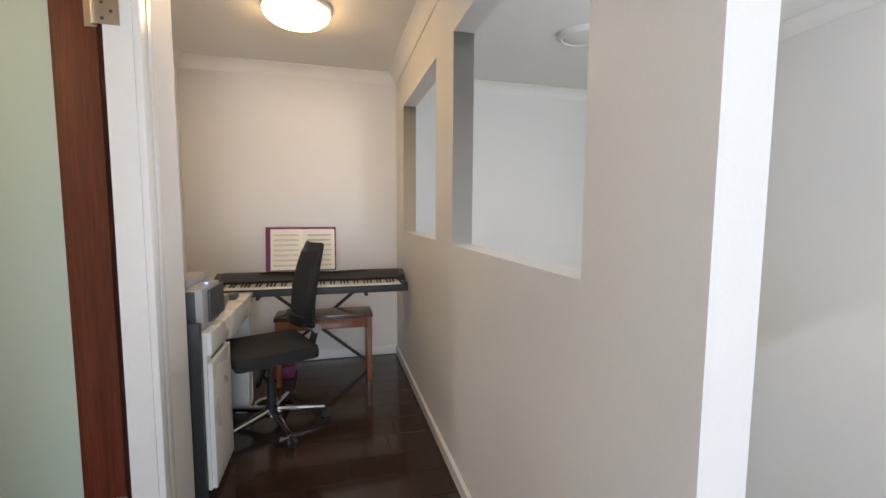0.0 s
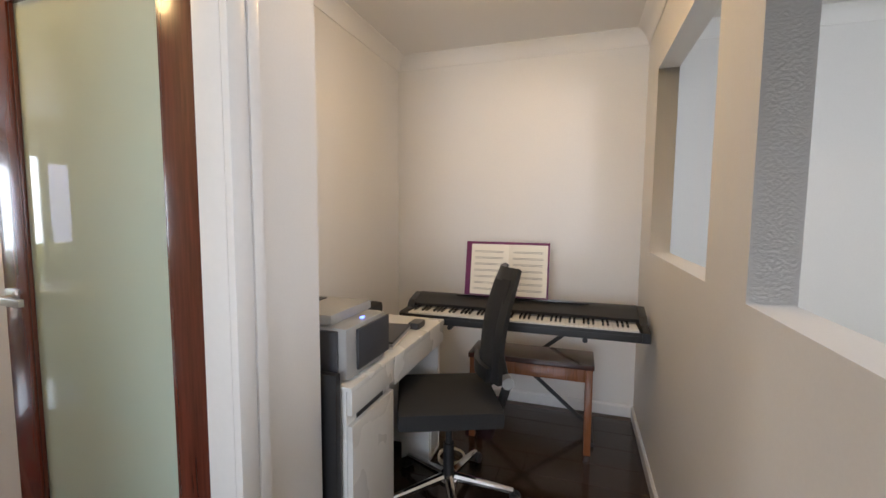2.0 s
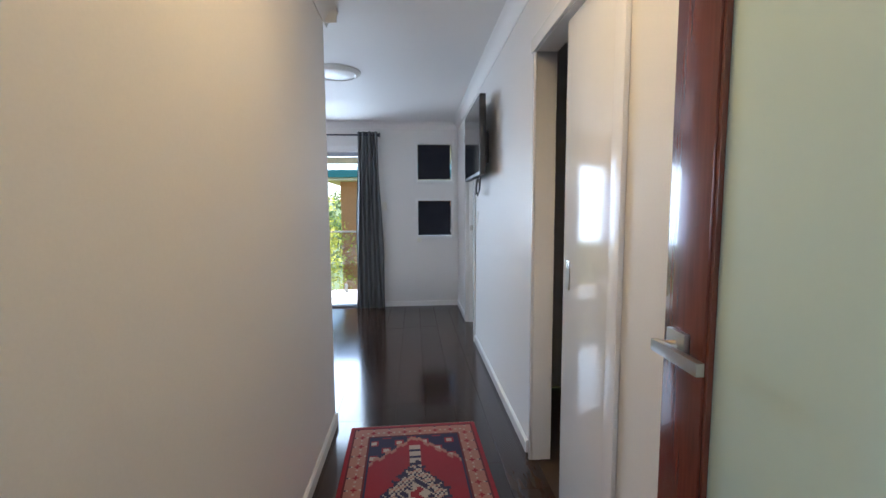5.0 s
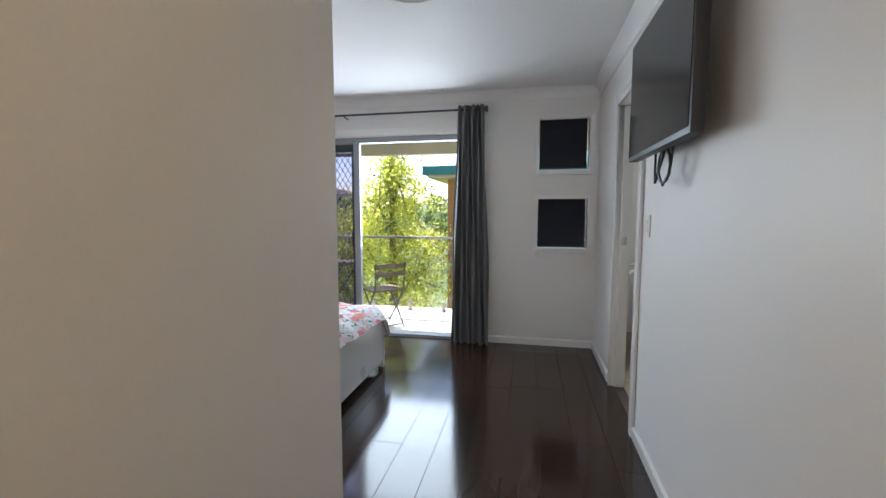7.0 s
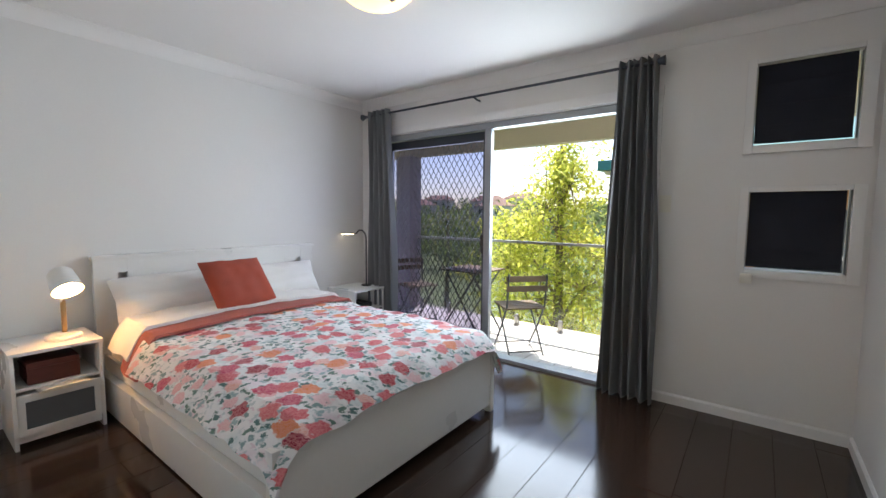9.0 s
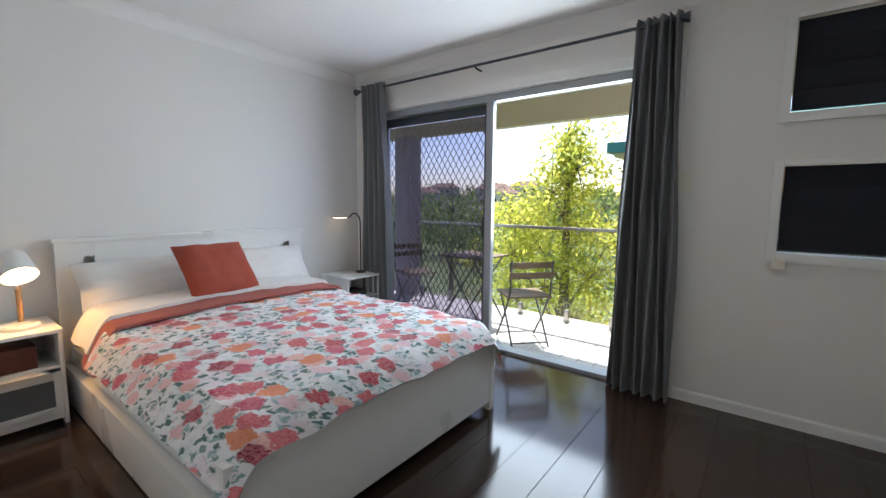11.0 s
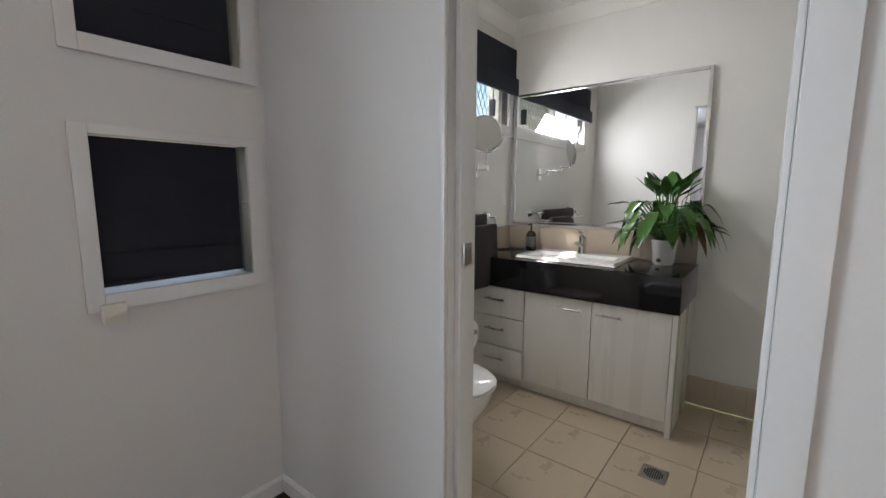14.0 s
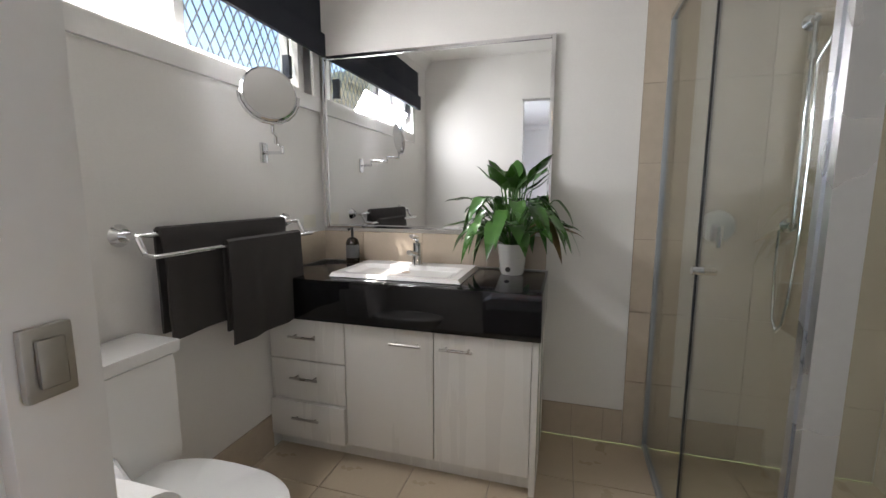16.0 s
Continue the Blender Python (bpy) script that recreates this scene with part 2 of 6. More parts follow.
def foliage_mat(name, a, b, c):
    m = bpy.data.materials.new(name)
    m.use_nodes = True
    n, l = m.node_tree.nodes, m.node_tree.links
    p = n["Principled BSDF"]
    g, r = n.new("ShaderNodeNewGeometry"), n.new("ShaderNodeValToRGB")
    l.new(g.outputs["Random Per Island"], r.inputs[0])
    r.color_ramp.elements[0].color, r.color_ramp.elements[1].color = (*a, 1), (*c, 1)
    e = r.color_ramp.elements.new(0.5)
    e.color = (*b, 1)
    l.new(r.outputs[0], p.inputs["Base Color"])
    p.inputs["Roughness"].default_value = 0.55
    tl, mx = n.new("ShaderNodeBsdfTranslucent"), n.new("ShaderNodeMixShader")
    l.new(r.outputs[0], tl.inputs[0])
    mx.inputs[0].default_value = 0.72
    l.new(p.outputs[0], mx.inputs[1])
    l.new(tl.outputs[0], mx.inputs[2])
    l.new(mx.outputs[0], n["Material Output"].inputs[0])
    return m


TREELEAF = foliage_mat("yellow_green_leaves", (0.34, 0.40, 0.06), (0.64, 0.64, 0.11), (0.80, 0.74, 0.20))
FARLEAF = foliage_mat("olive_green_leaves", (0.07, 0.11, 0.04), (0.14, 0.19, 0.06), (0.24, 0.27, 0.09))


def floral_mat():
    """White cotton printed with roses: warped cells for blooms, rings for petals, teal leaves between."""
    m = bpy.data.materials.new("floral_cotton")
    m.use_nodes = True
    n, l = m.node_tree.nodes, m.node_tree.links
    p = n["Principled BSDF"]
    p.inputs["Roughness"].default_value = 0.85

    def math_node(op, a, b=None, c=None):
        q = n.new("ShaderNodeMath")
        q.operation = op
        for k, v in enumerate((a, b, c)):
            if v is None:
                continue
            if isinstance(v, (int, float)):
                q.inputs[k].default_value = v
            else:
                l.new(v, q.inputs[k])
        return q.outputs[0]

    def mixc(f, a, b):
        q = n.new("ShaderNodeMix")
        q.data_type = "RGBA"
        for s, v in ((q.inputs[0], f), (q.inputs[6], a), (q.inputs[7], b)):
            if isinstance(v, tuple):
                s.default_value = (*v, 1)
            else:
                l.new(v, s)
        return q.outputs[2]

    def less(v, edge, soft):
        q = n.new("ShaderNodeMapRange")
        q.inputs["From Min"].default_value, q.inputs["From Max"].default_value = edge - soft, edge + soft
        q.inputs["To Min"].default_value, q.inputs["To Max"].default_value = 1, 0
        l.new(v, q.inputs[0])
        return q.outputs[0]

    tc, flat = n.new("ShaderNodeTexCoord"), n.new("ShaderNodeMapping")
    flat.inputs["Scale"].default_value = (1, 1, 0.35)
    sx, cx_ = n.new("ShaderNodeSeparateXYZ"), n.new("ShaderNodeCombineXYZ")
    l.new(tc.outputs["Object"], sx.inputs[0])
    l.new(math_node("MULTIPLY_ADD", sx.outputs[2], -0.9, sx.outputs[0]), cx_.inputs[0])
    l.new(math_node("MULTIPLY_ADD", sx.outputs[2], 0.9, sx.outputs[1]), cx_.inputs[1])
    l.new(cx_.outputs[0], flat.inputs[0])
    wob = n.new("ShaderNodeTexNoise")
    wob.inputs["Scale"].default_value, wob.inputs["Detail"].default_value = 30, 5
    l.new(flat.outputs[0], wob.inputs["Vector"])
    sub, sc, ad = n.new("ShaderNodeVectorMath"), n.new("ShaderNodeVectorMath"), n.new("ShaderNodeVectorMath")
    sub.operation, sc.operation, ad.operation = "SUBTRACT", "SCALE", "ADD"
    sub.inputs[1].default_value = (0.5, 0.5, 0.5)
    sc.inputs["Scale"].default_value = 0.085
    l.new(wob.outputs["Color"], sub.inputs[0])
    l.new(sub.outputs[0], sc.inputs[0])
    l.new(flat.outputs[0], ad.inputs[0])
    l.new(sc.outputs[0], ad.inputs[1])
    vec = ad.outputs[0]

    def cells(scale, offset):
        mp, v = n.new("ShaderNodeMapping"), n.new("ShaderNodeTexVoronoi")
        mp.inputs["Location"].default_value = (offset, offset * 0.7, 0)
        v.voronoi_dimensions = "2D"
        v.inputs["Scale"].default_value = scale
        v.inputs["Randomness"].default_value = 0.85
        l.new(vec, mp.inputs[0])
        l.new(mp.outputs[0], v.inputs["Vector"])
        sp = n.new("ShaderNodeSeparateColor")
        l.new(v.outputs["Color"], sp.inputs[0])
        return v.outputs["Distance"], sp.outputs[0], sp.outputs[1]

    def shades(v, stops):
        r = n.new("ShaderNodeValToRGB")
        r.color_ramp.interpolation = "CONSTANT"
        els = r.color_ramp.elements
        els[0].position, els[0].color = 0, (*stops[0], 1)
        els[1].position, els[1].color = 1 / len(stops), (*stops[1], 1)
        for k, s in enumerate(stops[2:], 2):
            e = els.new(k / len(stops))
            e.color = (*s, 1)
        l.new(v, r.inputs[0])
        return r.outputs[0]

    base = (0.78, 0.77, 0.77)

    def layer(col, scale, offset, size, soft, keep, tones, strength=1.0):
        d, r, g = cells(scale, offset)
        mask = math_node("MULTIPLY", less(d, size, soft), math_node("GREATER_THAN", r, keep))
        return mixc(math_node("MULTIPLY", mask, strength), col, shades(g, tones))

    def edges(scale, offset):
        mp, v = n.new("ShaderNodeMapping"), n.new("ShaderNodeTexVoronoi")
        mp.inputs["Location"].default_value = (offset, offset, 0)
        v.voronoi_dimensions, v.feature = "2D", "DISTANCE_TO_EDGE"
        v.inputs["Scale"].default_value = scale
        l.new(vec, mp.inputs[0])
        l.new(mp.outputs[0], v.inputs["Vector"])
        return v.outputs["Distance"]

    pale = [(0.66, 0.50, 0.58), (0.50, 0.60, 0.62), (0.72, 0.52, 0.54), (0.56, 0.64, 0.66)]
    col = layer(base, 9, 3.1, 0.40, 0.20, 0.30, pale, 0.55)
    col = layer(col, 34, 5.3, 0.33, 0.08, 0.45, [(0.34, 0.44, 0.46), (0.52, 0.58, 0.60), (0.62, 0.42, 0.50), (0.24, 0.36, 0.36)], 0.55)
    col = layer(col, 24, 0.0, 0.34, 0.06, 0.40, [(0.03, 0.12, 0.11), (0.16, 0.27, 0.27), (0.08, 0.17, 0.13), (0.28, 0.40, 0.42)], 0.9)
    pink = [(0.74, 0.40, 0.42), (0.70, 0.32, 0.34), (0.76, 0.48, 0.52), (0.74, 0.36, 0.30)]
    fold = less(edges(44, 0.4), 0.13, 0.11)

    def roses(col, scale, offset, size, keep, tones, light):
        d, r, g = cells(scale, offset)
        bloom = math_node("MULTIPLY", less(d, size, 0.035), math_node("GREATER_THAN", r, keep))
        ring = math_node("SINE", math_node("MULTIPLY_ADD", d, 62, math_node("MULTIPLY", wob.outputs["Fac"], 34)))
        lit = math_node("MAXIMUM", math_node("MULTIPLY", fold, 0.50), math_node("MULTIPLY_ADD", ring, 0.24, 0.12))
        return mixc(bloom, col, mixc(lit, shades(g, tones), light))

    col = roses(col, 9.5, 4.4, 0.34, 0.52, pink, (0.82, 0.68, 0.68))
    col = roses(col, 8.2, 1.7, 0.38, 0.38, [(0.42, 0.02, 0.05), (0.58, 0.09, 0.12), (0.26, 0.008, 0.04), (0.72, 0.23, 0.08), (0.50, 0.05, 0.12), (0.66, 0.16, 0.17)], (0.78, 0.40, 0.38))
    l.new(col, p.inputs["Base Color"])
    weave, bp = n.new("ShaderNodeTexNoise"), n.new("ShaderNodeBump")
    weave.inputs["Scale"].default_value = 35
    l.new(tc.outputs["Object"], weave.inputs["Vector"])
    bp.inputs["Strength"].default_value, bp.inputs["Distance"].default_value = 0.5, 0.004
    l.new(weave.outputs["Fac"], bp.inputs["Height"])
    l.new(bp.outputs[0], p.inputs["Normal"])
    return m


FLORAL = floral_mat()


# ---- building helpers ----
def box(bm, x0, x1, y0, y1, z0, z1, bevel=0.0, seg=2):
    vs = bmesh.ops.create_cube(bm, size=1)["verts"]
    for v in vs:
        v.co = Vector(((x0 + x1) / 2 + v.co.x * (x1 - x0), (y0 + y1) / 2 + v.co.y * (y1 - y0), (z0 + z1) / 2 + v.co.z * (z1 - z0)))
    if bevel:
        es = list({e for v in vs for e in v.link_edges})
        bmesh.ops.bevel(bm, geom=es, offset=bevel, segments=seg, profile=0.7, affect="EDGES")
    return bm


def boxes(*specs, bevel=0.0):
    bm = bmesh.new()
    for s in specs:
        box(bm, *s, bevel=bevel)
    return bm


def rod(bm, a, b, r, r2=None, seg=14):
    a, b = Vector(a), Vector(b)
    d = b - a
    m = Matrix.Translation((a + b) / 2) @ d.to_track_quat("Z", "Y").to_matrix().to_4x4()
    bmesh.ops.create_cone(bm, cap_ends=True, segments=seg, radius1=r, radius2=r if r2 is None else r2, depth=d.length, matrix=m)
    return bm


def pipe(bm, pts, r, seg=10):
    for a, b in zip(pts, pts[1:]):
        rod(bm, a, b, r, seg=seg)
    for p in pts[1:-1]:
        bmesh.ops.create_uvsphere(bm, u_segments=seg, v_segments=6, radius=r, matrix=Matrix.Translation(p))
    return bm


def lathe(bm, prof, seg=28, cx=0.0, cy=0.0):
    rings = [[bm.verts.new((cx + r * math.cos(2 * math.pi * k / seg), cy + r * math.sin(2 * math.pi * k / seg), z)) for k in range(seg)] for r, z in prof]
    for a, b in zip(rings, rings[1:]):
        for k in range(seg):
            bm.faces.new((a[k], a[(k + 1) % seg], b[(k + 1) % seg], b[k]))
    for ring, flip in ((rings[0], True), (rings[-1], False)):
        bm.faces.new(ring[::-1] if flip else ring)
    return bm


def sheet(bm, nu, nv, f, thick=0.0):
    """A grid of points f(u, v), closed with a back side when thick."""
    vs = [[bm.verts.new(f(i / nu, j / nv)) for j in range(nv + 1)] for i in range(nu + 1)]
    fs = [bm.faces.new((vs[i][j], vs[i + 1][j], vs[i + 1][j + 1], vs[i][j + 1])) for i in range(nu) for j in range(nv)]
    if thick:
        bmesh.ops.recalc_face_normals(bm, faces=fs)
        bm.normal_update()
        bmesh.ops.solidify(bm, geom=fs, thickness=thick)
    return bm


def part(name, bm, material, parent=None, label="", smooth=True):
    me = bpy.data.meshes.new(name)
    bmesh.ops.recalc_face_normals(bm, faces=bm.faces)
    if smooth:
        for f in bm.faces:
            f.smooth = True
        for e in bm.edges:
            e.smooth = not (len(e.link_faces) == 2 and e.calc_face_angle(0) > 0.6)
    bm.to_mesh(me)
    bm.free()
    for mm in material if isinstance(material, (list, tuple)) else (material,):
        me.materials.append(mm)
    ob = new(name, me)
    if parent:
        ob.parent = parent
    if label:
        ob["label"] = label
    return ob


def thing(name, x, y, z, rz, label, category, group=""):
    ob = new(name)
    ob.empty_display_size = 0.1
    ob.matrix_world = pose(x, y, z, 0, 0, rz)
    return tagged(ob, label, category, group)


def solid(name, bm, material, label, category, group="", x=0, y=0, z=0, rz=0):
    ob = part(name, bm, material)
    ob.matrix_world = pose(x, y, z, 0, 0, rz)
    return tagged(ob, label, category, group)


def setting(name, bm, material, label="", category=""):
    return tagged(part(name, bm, material), label, category, "", "structure")


def piece(name, me, parent, x, y, z, rz=0):
    ob = new(name, me)
    ob.parent = parent
    ob.matrix_world = pose(x, y, z, 0, 0, rz)
    return ob


def slab_mesh(name, w, d, h, material, edge=0.0015):
    bm = bmesh.new()
    x, y = w / 2, d / 2
    lo = [bm.verts.new(p) for p in ((-x, -y, -h), (x, -y, -h), (x, y, -h), (-x, y, -h))]
    mid = [bm.verts.new(p) for p in ((-x, -y, -edge), (x, -y, -edge), (x, y, -edge), (-x, y, -edge))]
    x, y = x - edge, y - edge
    up = [bm.verts.new(p) for p in ((-x, -y, 0), (x, -y, 0), (x, y, 0), (-x, y, 0))]
    for a, b in ((lo, mid), (mid, up)):
        for k in range(4):
            bm.faces.new((a[k], a[(k + 1) % 4], b[(k + 1) % 4], b[k]))
    bm.faces.new(up)
    me = bpy.data.meshes.new(name)
    bm.to_mesh(me)
    bm.free()
    me.materials.append(material)
    return me


def wall_with(name, axis, face, back, a0, a1, z0, z1, holes, material=WALL, label=""):
    """A wall along x or y between face and back, cut by holes (a0, a1, z0, z1)."""
    cuts = sorted({a0, a1, *(h[0] for h in holes), *(h[1] for h in holes)})
    bm = bmesh.new()
    lo, hi = min(face, back), max(face, back)

    def add(p, q, u, v):
        if axis == "y":
            box(bm, lo, hi, p, q, u, v)
        else:
            box(bm, p, q, lo, hi, u, v)

    for p, q in zip(cuts, cuts[1:]):
        hs = sorted((h[2], h[3]) for h in holes if h[0] <= p + 1e-6 and h[1] >= q - 1e-6)
        z = z0
        for u, v in hs:
            if u > z:
                add(p, q, z, u)
            z = v
        if z < z1:
            add(p, q, z, z1)
    bmesh.ops.remove_doubles(bm, verts=bm.verts, dist=0.0001)
    return setting(name, bm, material, label)


# ---- the rooms ----
EW, NW, MW, BW, OY, CZ = 2.5, 7.47, 4.44, 4.51, 0.51, 2.45
HW, HWE = 1.405, 4.325
wall_with("wall_east", "y", EW, EW + 0.1, 1.752, NW, 0, CZ, [(3.03, 3.86, 0, 2.06), (5.9, 6.585, 0, 2.06)])
wall_with("wall_hall_west", "y", HW, HW - 0.1, 1.75, HWE, 0, CZ, [])
wall_with("wall_bedroom_south", "x", HWE, HWE - 0.1, -1.56, HW - 0.1, 0, CZ, [])
wall_with("wall_bedroom_west", "y", -1.46, -1.56, HWE, NW + 0.15, 0, CZ, [])
wall_with("wall_north", "x", NW, NW + 0.15, -1.46, EW + 0.1, 0, CZ, [(-1.2, 1.4, 0, 2.07), (1.955, 2.419, 1.698, 2.178), (1.955, 2.419, 0.957, 1.434)])
wall_with("wall_bathroom_north", "x", 7.49, 7.62, EW + 0.1, MW + 0.1, 0, CZ, [(3.0, 4.36, 1.74, 2.19)])
wall_with("wall_bathroom_east", "y", MW, MW + 0.1, 4.75, 7.49, 0, CZ, [])
wall_with("wall_bathroom_south", "x", 4.85, 4.75, EW + 0.1, MW, 0, CZ, [])
wall_with("wall_nook_corner", "x", 1.65, 1.73, 2.36, 2.70, 0, CZ, [])
wall_with("wall_nook_return", "y", 2.70, 2.60, 1.75, 2.29, 0, CZ, [])
wall_with("wall_nook_north", "x", 2.19, 2.29, 2.70, BW, 0, CZ, [])
wall_with("wall_piano", "y", BW, BW + 0.1, -1.8, 2.29, -2.6, CZ, [])
wall_with("wall_openings", "x", OY, OY - 0.1, 1.30, BW, -2.6, CZ, [(1.638, 2.715, 1.12, 2.10), (3.048, 4.13, 1.12, 2.10)])
wall_with("wall_stairs_south", "x", -1.70, -1.80, -1.5, BW, -2.6, CZ, [])
wall_with("wall_landing_west", "y", -1.40, -1.50, -1.80, 1.85, 0, CZ, [(0.3, 1.6, 0.9, 2.1)])
wall_with("wall_landing_north", "x", 1.75, 1.85, -1.5, HW - 0.1, 0, CZ, [])
wall_with("wall_robe", "y", 3.4, 3.5, 2.29, 4.75, 0, CZ, [])
wall_with("lintel_hall_door", "x", 1.66, 1.74, HW, 2.36, 2.10, CZ, [])
bm = boxes((-1.56, BW + 0.1, -1.8, 7.62, CZ, CZ + 0.12))
setting("ceiling", bm, CEIL)

# sloping stair wall and the flight below the landing
bm = bmesh.new()
outline = [(4.4, -2.6), (4.4, -1.06), (1.30, 1.296), (1.30, -2.6)]
f0 = [bm.verts.new((x, -0.62, z)) for x, z in outline]
f1 = [bm.verts.new((x, -0.52, z)) for x, z in outline]
bm.faces.new(f0)
bm.faces.new(f1[::-1])
for k in range(4):
    bm.faces.new((f0[k], f1[k], f1[(k + 1) % 4], f0[(k + 1) % 4]))
setting("wall_stair_slope", bm, WALL)
stair = thing("staircase", 2.0, -0.05, -2.6, 0, "carpeted grey stair flight going down beside the landing", "stairs")
for k in range(13):
    part("step", boxes((k * 0.19, k * 0.19 + 0.21, -0.45, 0.44, 0, 2.6 - (k + 1) * 0.18), bevel=0.01), CONCRETE, stair)

# cornices: a coved strip along each wall
COVE = [(0, -0.085), (0.006, -0.085), (0.012, -0.07), (0.03, -0.035), (0.06, -0.012), (0.075, -0.006), (0.075, 0), (0, 0)]


def cornice(name, runs):
    bm = bmesh.new()
    for (xa, ya), (xb, yb), (nx, ny) in runs:
        a = [bm.verts.new((xa + nx * d, ya + ny * d, CZ + h)) for d, h in COVE]
        b = [bm.verts.new((xb + nx * d, yb + ny * d, CZ + h)) for d, h in COVE]
        for k in range(len(COVE)):
            q = (k + 1) % len(COVE)
            bm.faces.new((a[k], b[k], b[q], a[q]))
        bm.faces.new(a)
        bm.faces.new(b[::-1])
    return tagged(part(name, bm, CEIL), "white coved plaster cornice", "cornice", "", "structure")


cornice("cornice_nook", [((BW, OY), (BW, 2.19), (-1, 0)), ((2.70, 2.19), (BW, 2.19), (0, -1)), ((1.3, OY), (BW, OY), (0, 1)), ((2.70, 1.65), (2.70, 2.19), (1, 0))])
cornice("cornice_bedroom", [((-1.46, NW), (EW, NW), (0, -1)), ((-1.46, HWE), (-1.46, NW), (1, 0)), ((EW, 1.75), (EW, NW), (-1, 0)), ((HW, 1.75), (HW, HWE + 0.075), (1, 0)), ((-1.46, HWE), (HW + 0.075, HWE), (0, 1))])
cornice("cornice_bathroom", [((2.6, 7.49), (MW, 7.49), (0, -1)), ((MW, 4.85), (MW, 7.49), (-1, 0))])
cornice("cornice_stairs", [((BW, -1.7), (BW, OY - 0.1), (-1, 0)), ((-1.4, -1.7), (BW, -1.7), (0, 1))])


def baseboard(name, runs, h=0.07, t=0.014):
    bm = bmesh.new()
    for (xa, ya), (xb, yb), (nx, ny) in runs:
        prof = [(0, 0), (t, 0), (t, h - 0.012), (t * 0.4, h), (0, h)]
        a = [bm.verts.new((xa + nx * d, ya + ny * d, z)) for d, z in prof]
        b = [bm.verts.new((xb + nx * d, yb + ny * d, z)) for d, z in prof]
        for k in range(5):
            bm.faces.new((a[k], b[k], b[(k + 1) % 5], a[(k + 1) % 5]))
        bm.faces.new(a)
        bm.faces.new(b[::-1])
    return tagged(part(name, bm, TRIM), "white painted skirting board", "skirting board", "", "structure")


baseboard("baseboard_nook", [((1.3, OY), (BW, OY), (0, 1)), ((BW, OY), (BW, 2.19), (-1, 0)), ((2.70, 2.19), (BW, 2.19), (0, -1))])
baseboard("baseboard_bedroom", [((1.42, NW), (EW, NW), (0, -1)), ((EW, 6.66), (EW, NW), (-1, 0)), ((EW, 3.93), (EW, 5.84), (-1, 0)), ((HW, 1.75), (HW, HWE), (1, 0)), ((-1.46, HWE), (HW + 0.014, HWE), (0, 1)), ((-1.46, HWE), (-1.46, NW), (1, 0))])

# architraves and jambs
bm = boxes((2.348, 2.3595, 1.6495, 1.73, 0, 2.10), (2.348, 2.398, 1.628, 1.649, 0, 2.16), (2.398, 2.413, 1.636, 1.649, 0, 2.16), (2.413, 2.448, 1.630, 1.649, 0, 2.16), (HW + 0.001, 2.448, 1.628, 1.6485, 2.1005, 2.165), bevel=0.003)
tagged(part("trim_hall_door", bm, TRIM), "white moulded door jamb and architrave", "door frame", "", "structure")
bm = boxes((2.482, 2.4985, 2.965, 3.029, 0, 2.125), (2.486, 2.4985, 3.861, 3.876, 0, 2.06), (2.482, 2.4985, 3.0295, 3.90, 2.061, 2.125), bevel=0.004)
tagged(part("trim_robe_door", bm, TRIM), "white door architrave in the hall", "architrave", "", "structure")
bm = boxes((2.480, 2.4985, 5.838, 5.899, 0, 2.122), (2.486, 2.4985, 6.586, 6.604, 0, 2.06), (2.480, 2.4985, 5.8995, 6.62, 2.0605, 2.122), (2.502, 2.598, 5.9005, 5.912, 0, 2.05), (2.53, 2.60, 6.566, 6.5845, 0, 2.05), bevel=0.003)
tagged(part("trim_bathroom_door", bm, TRIM), "white timber bathroom door frame", "door frame", "", "structure")

# ---- doors ----
gd = thing("glass_door", 2.398, 1.757, 0, 88, "red-brown timber door with frosted green glass, standing open", "door")
part("stile", boxes((0, 0.118, -0.02, 0.02, 0.01, 2.05), bevel=0.004), MAHOG, gd)
part("stile", boxes((0.738, 0.86, -0.02, 0.02, 0.01, 2.05), bevel=0.004), MAHOG, gd)
part("rail", boxes((0.1185, 0.7375, -0.02, 0.02, 1.93, 2.05), bevel=0.003), MAHOG, gd)
part("rail", boxes((0.1185, 0.7375, -0.02, 0.02, 0.01, 0.19), bevel=0.003), MAHOG, gd)
part("glass_pane", boxes((0.1185, 0.7375, -0.005, 0.005, 0.19, 1.93)), FROST, gd, "frosted pale green glass")
for x0, x1 in ((0.1185, 0.127), (0.729, 0.7375)):
    part("glazing_bead", boxes((x0, x1, 0.0055, 0.016, 0.19, 1.93), bevel=0.002), MAHOG, gd)
for z in (0.25, 1.89):
    h = part("hinge", rod(boxes((-0.002, 0.03, 0.0205, 0.0235, z - 0.05, z + 0.05), (-0.078, -0.012, 0.0505, 0.0535, z - 0.05, z + 0.05)), (-0.006, 0.044, z - 0.05), (-0.006, 0.044, z + 0.05), 0.008), NICKEL, gd)
    for o in (-0.034, -0.012, 0.012, 0.034):
        part("screw", rod(bmesh.new(), (-0.045 + 0.012 * (1 if o in (-0.034, 0.012) else -1), 0.0536, z + o), (-0.045 + 0.012 * (1 if o in (-0.034, 0.012) else -1), 0.0545, z + o), 0.005), DARKGREY, h)
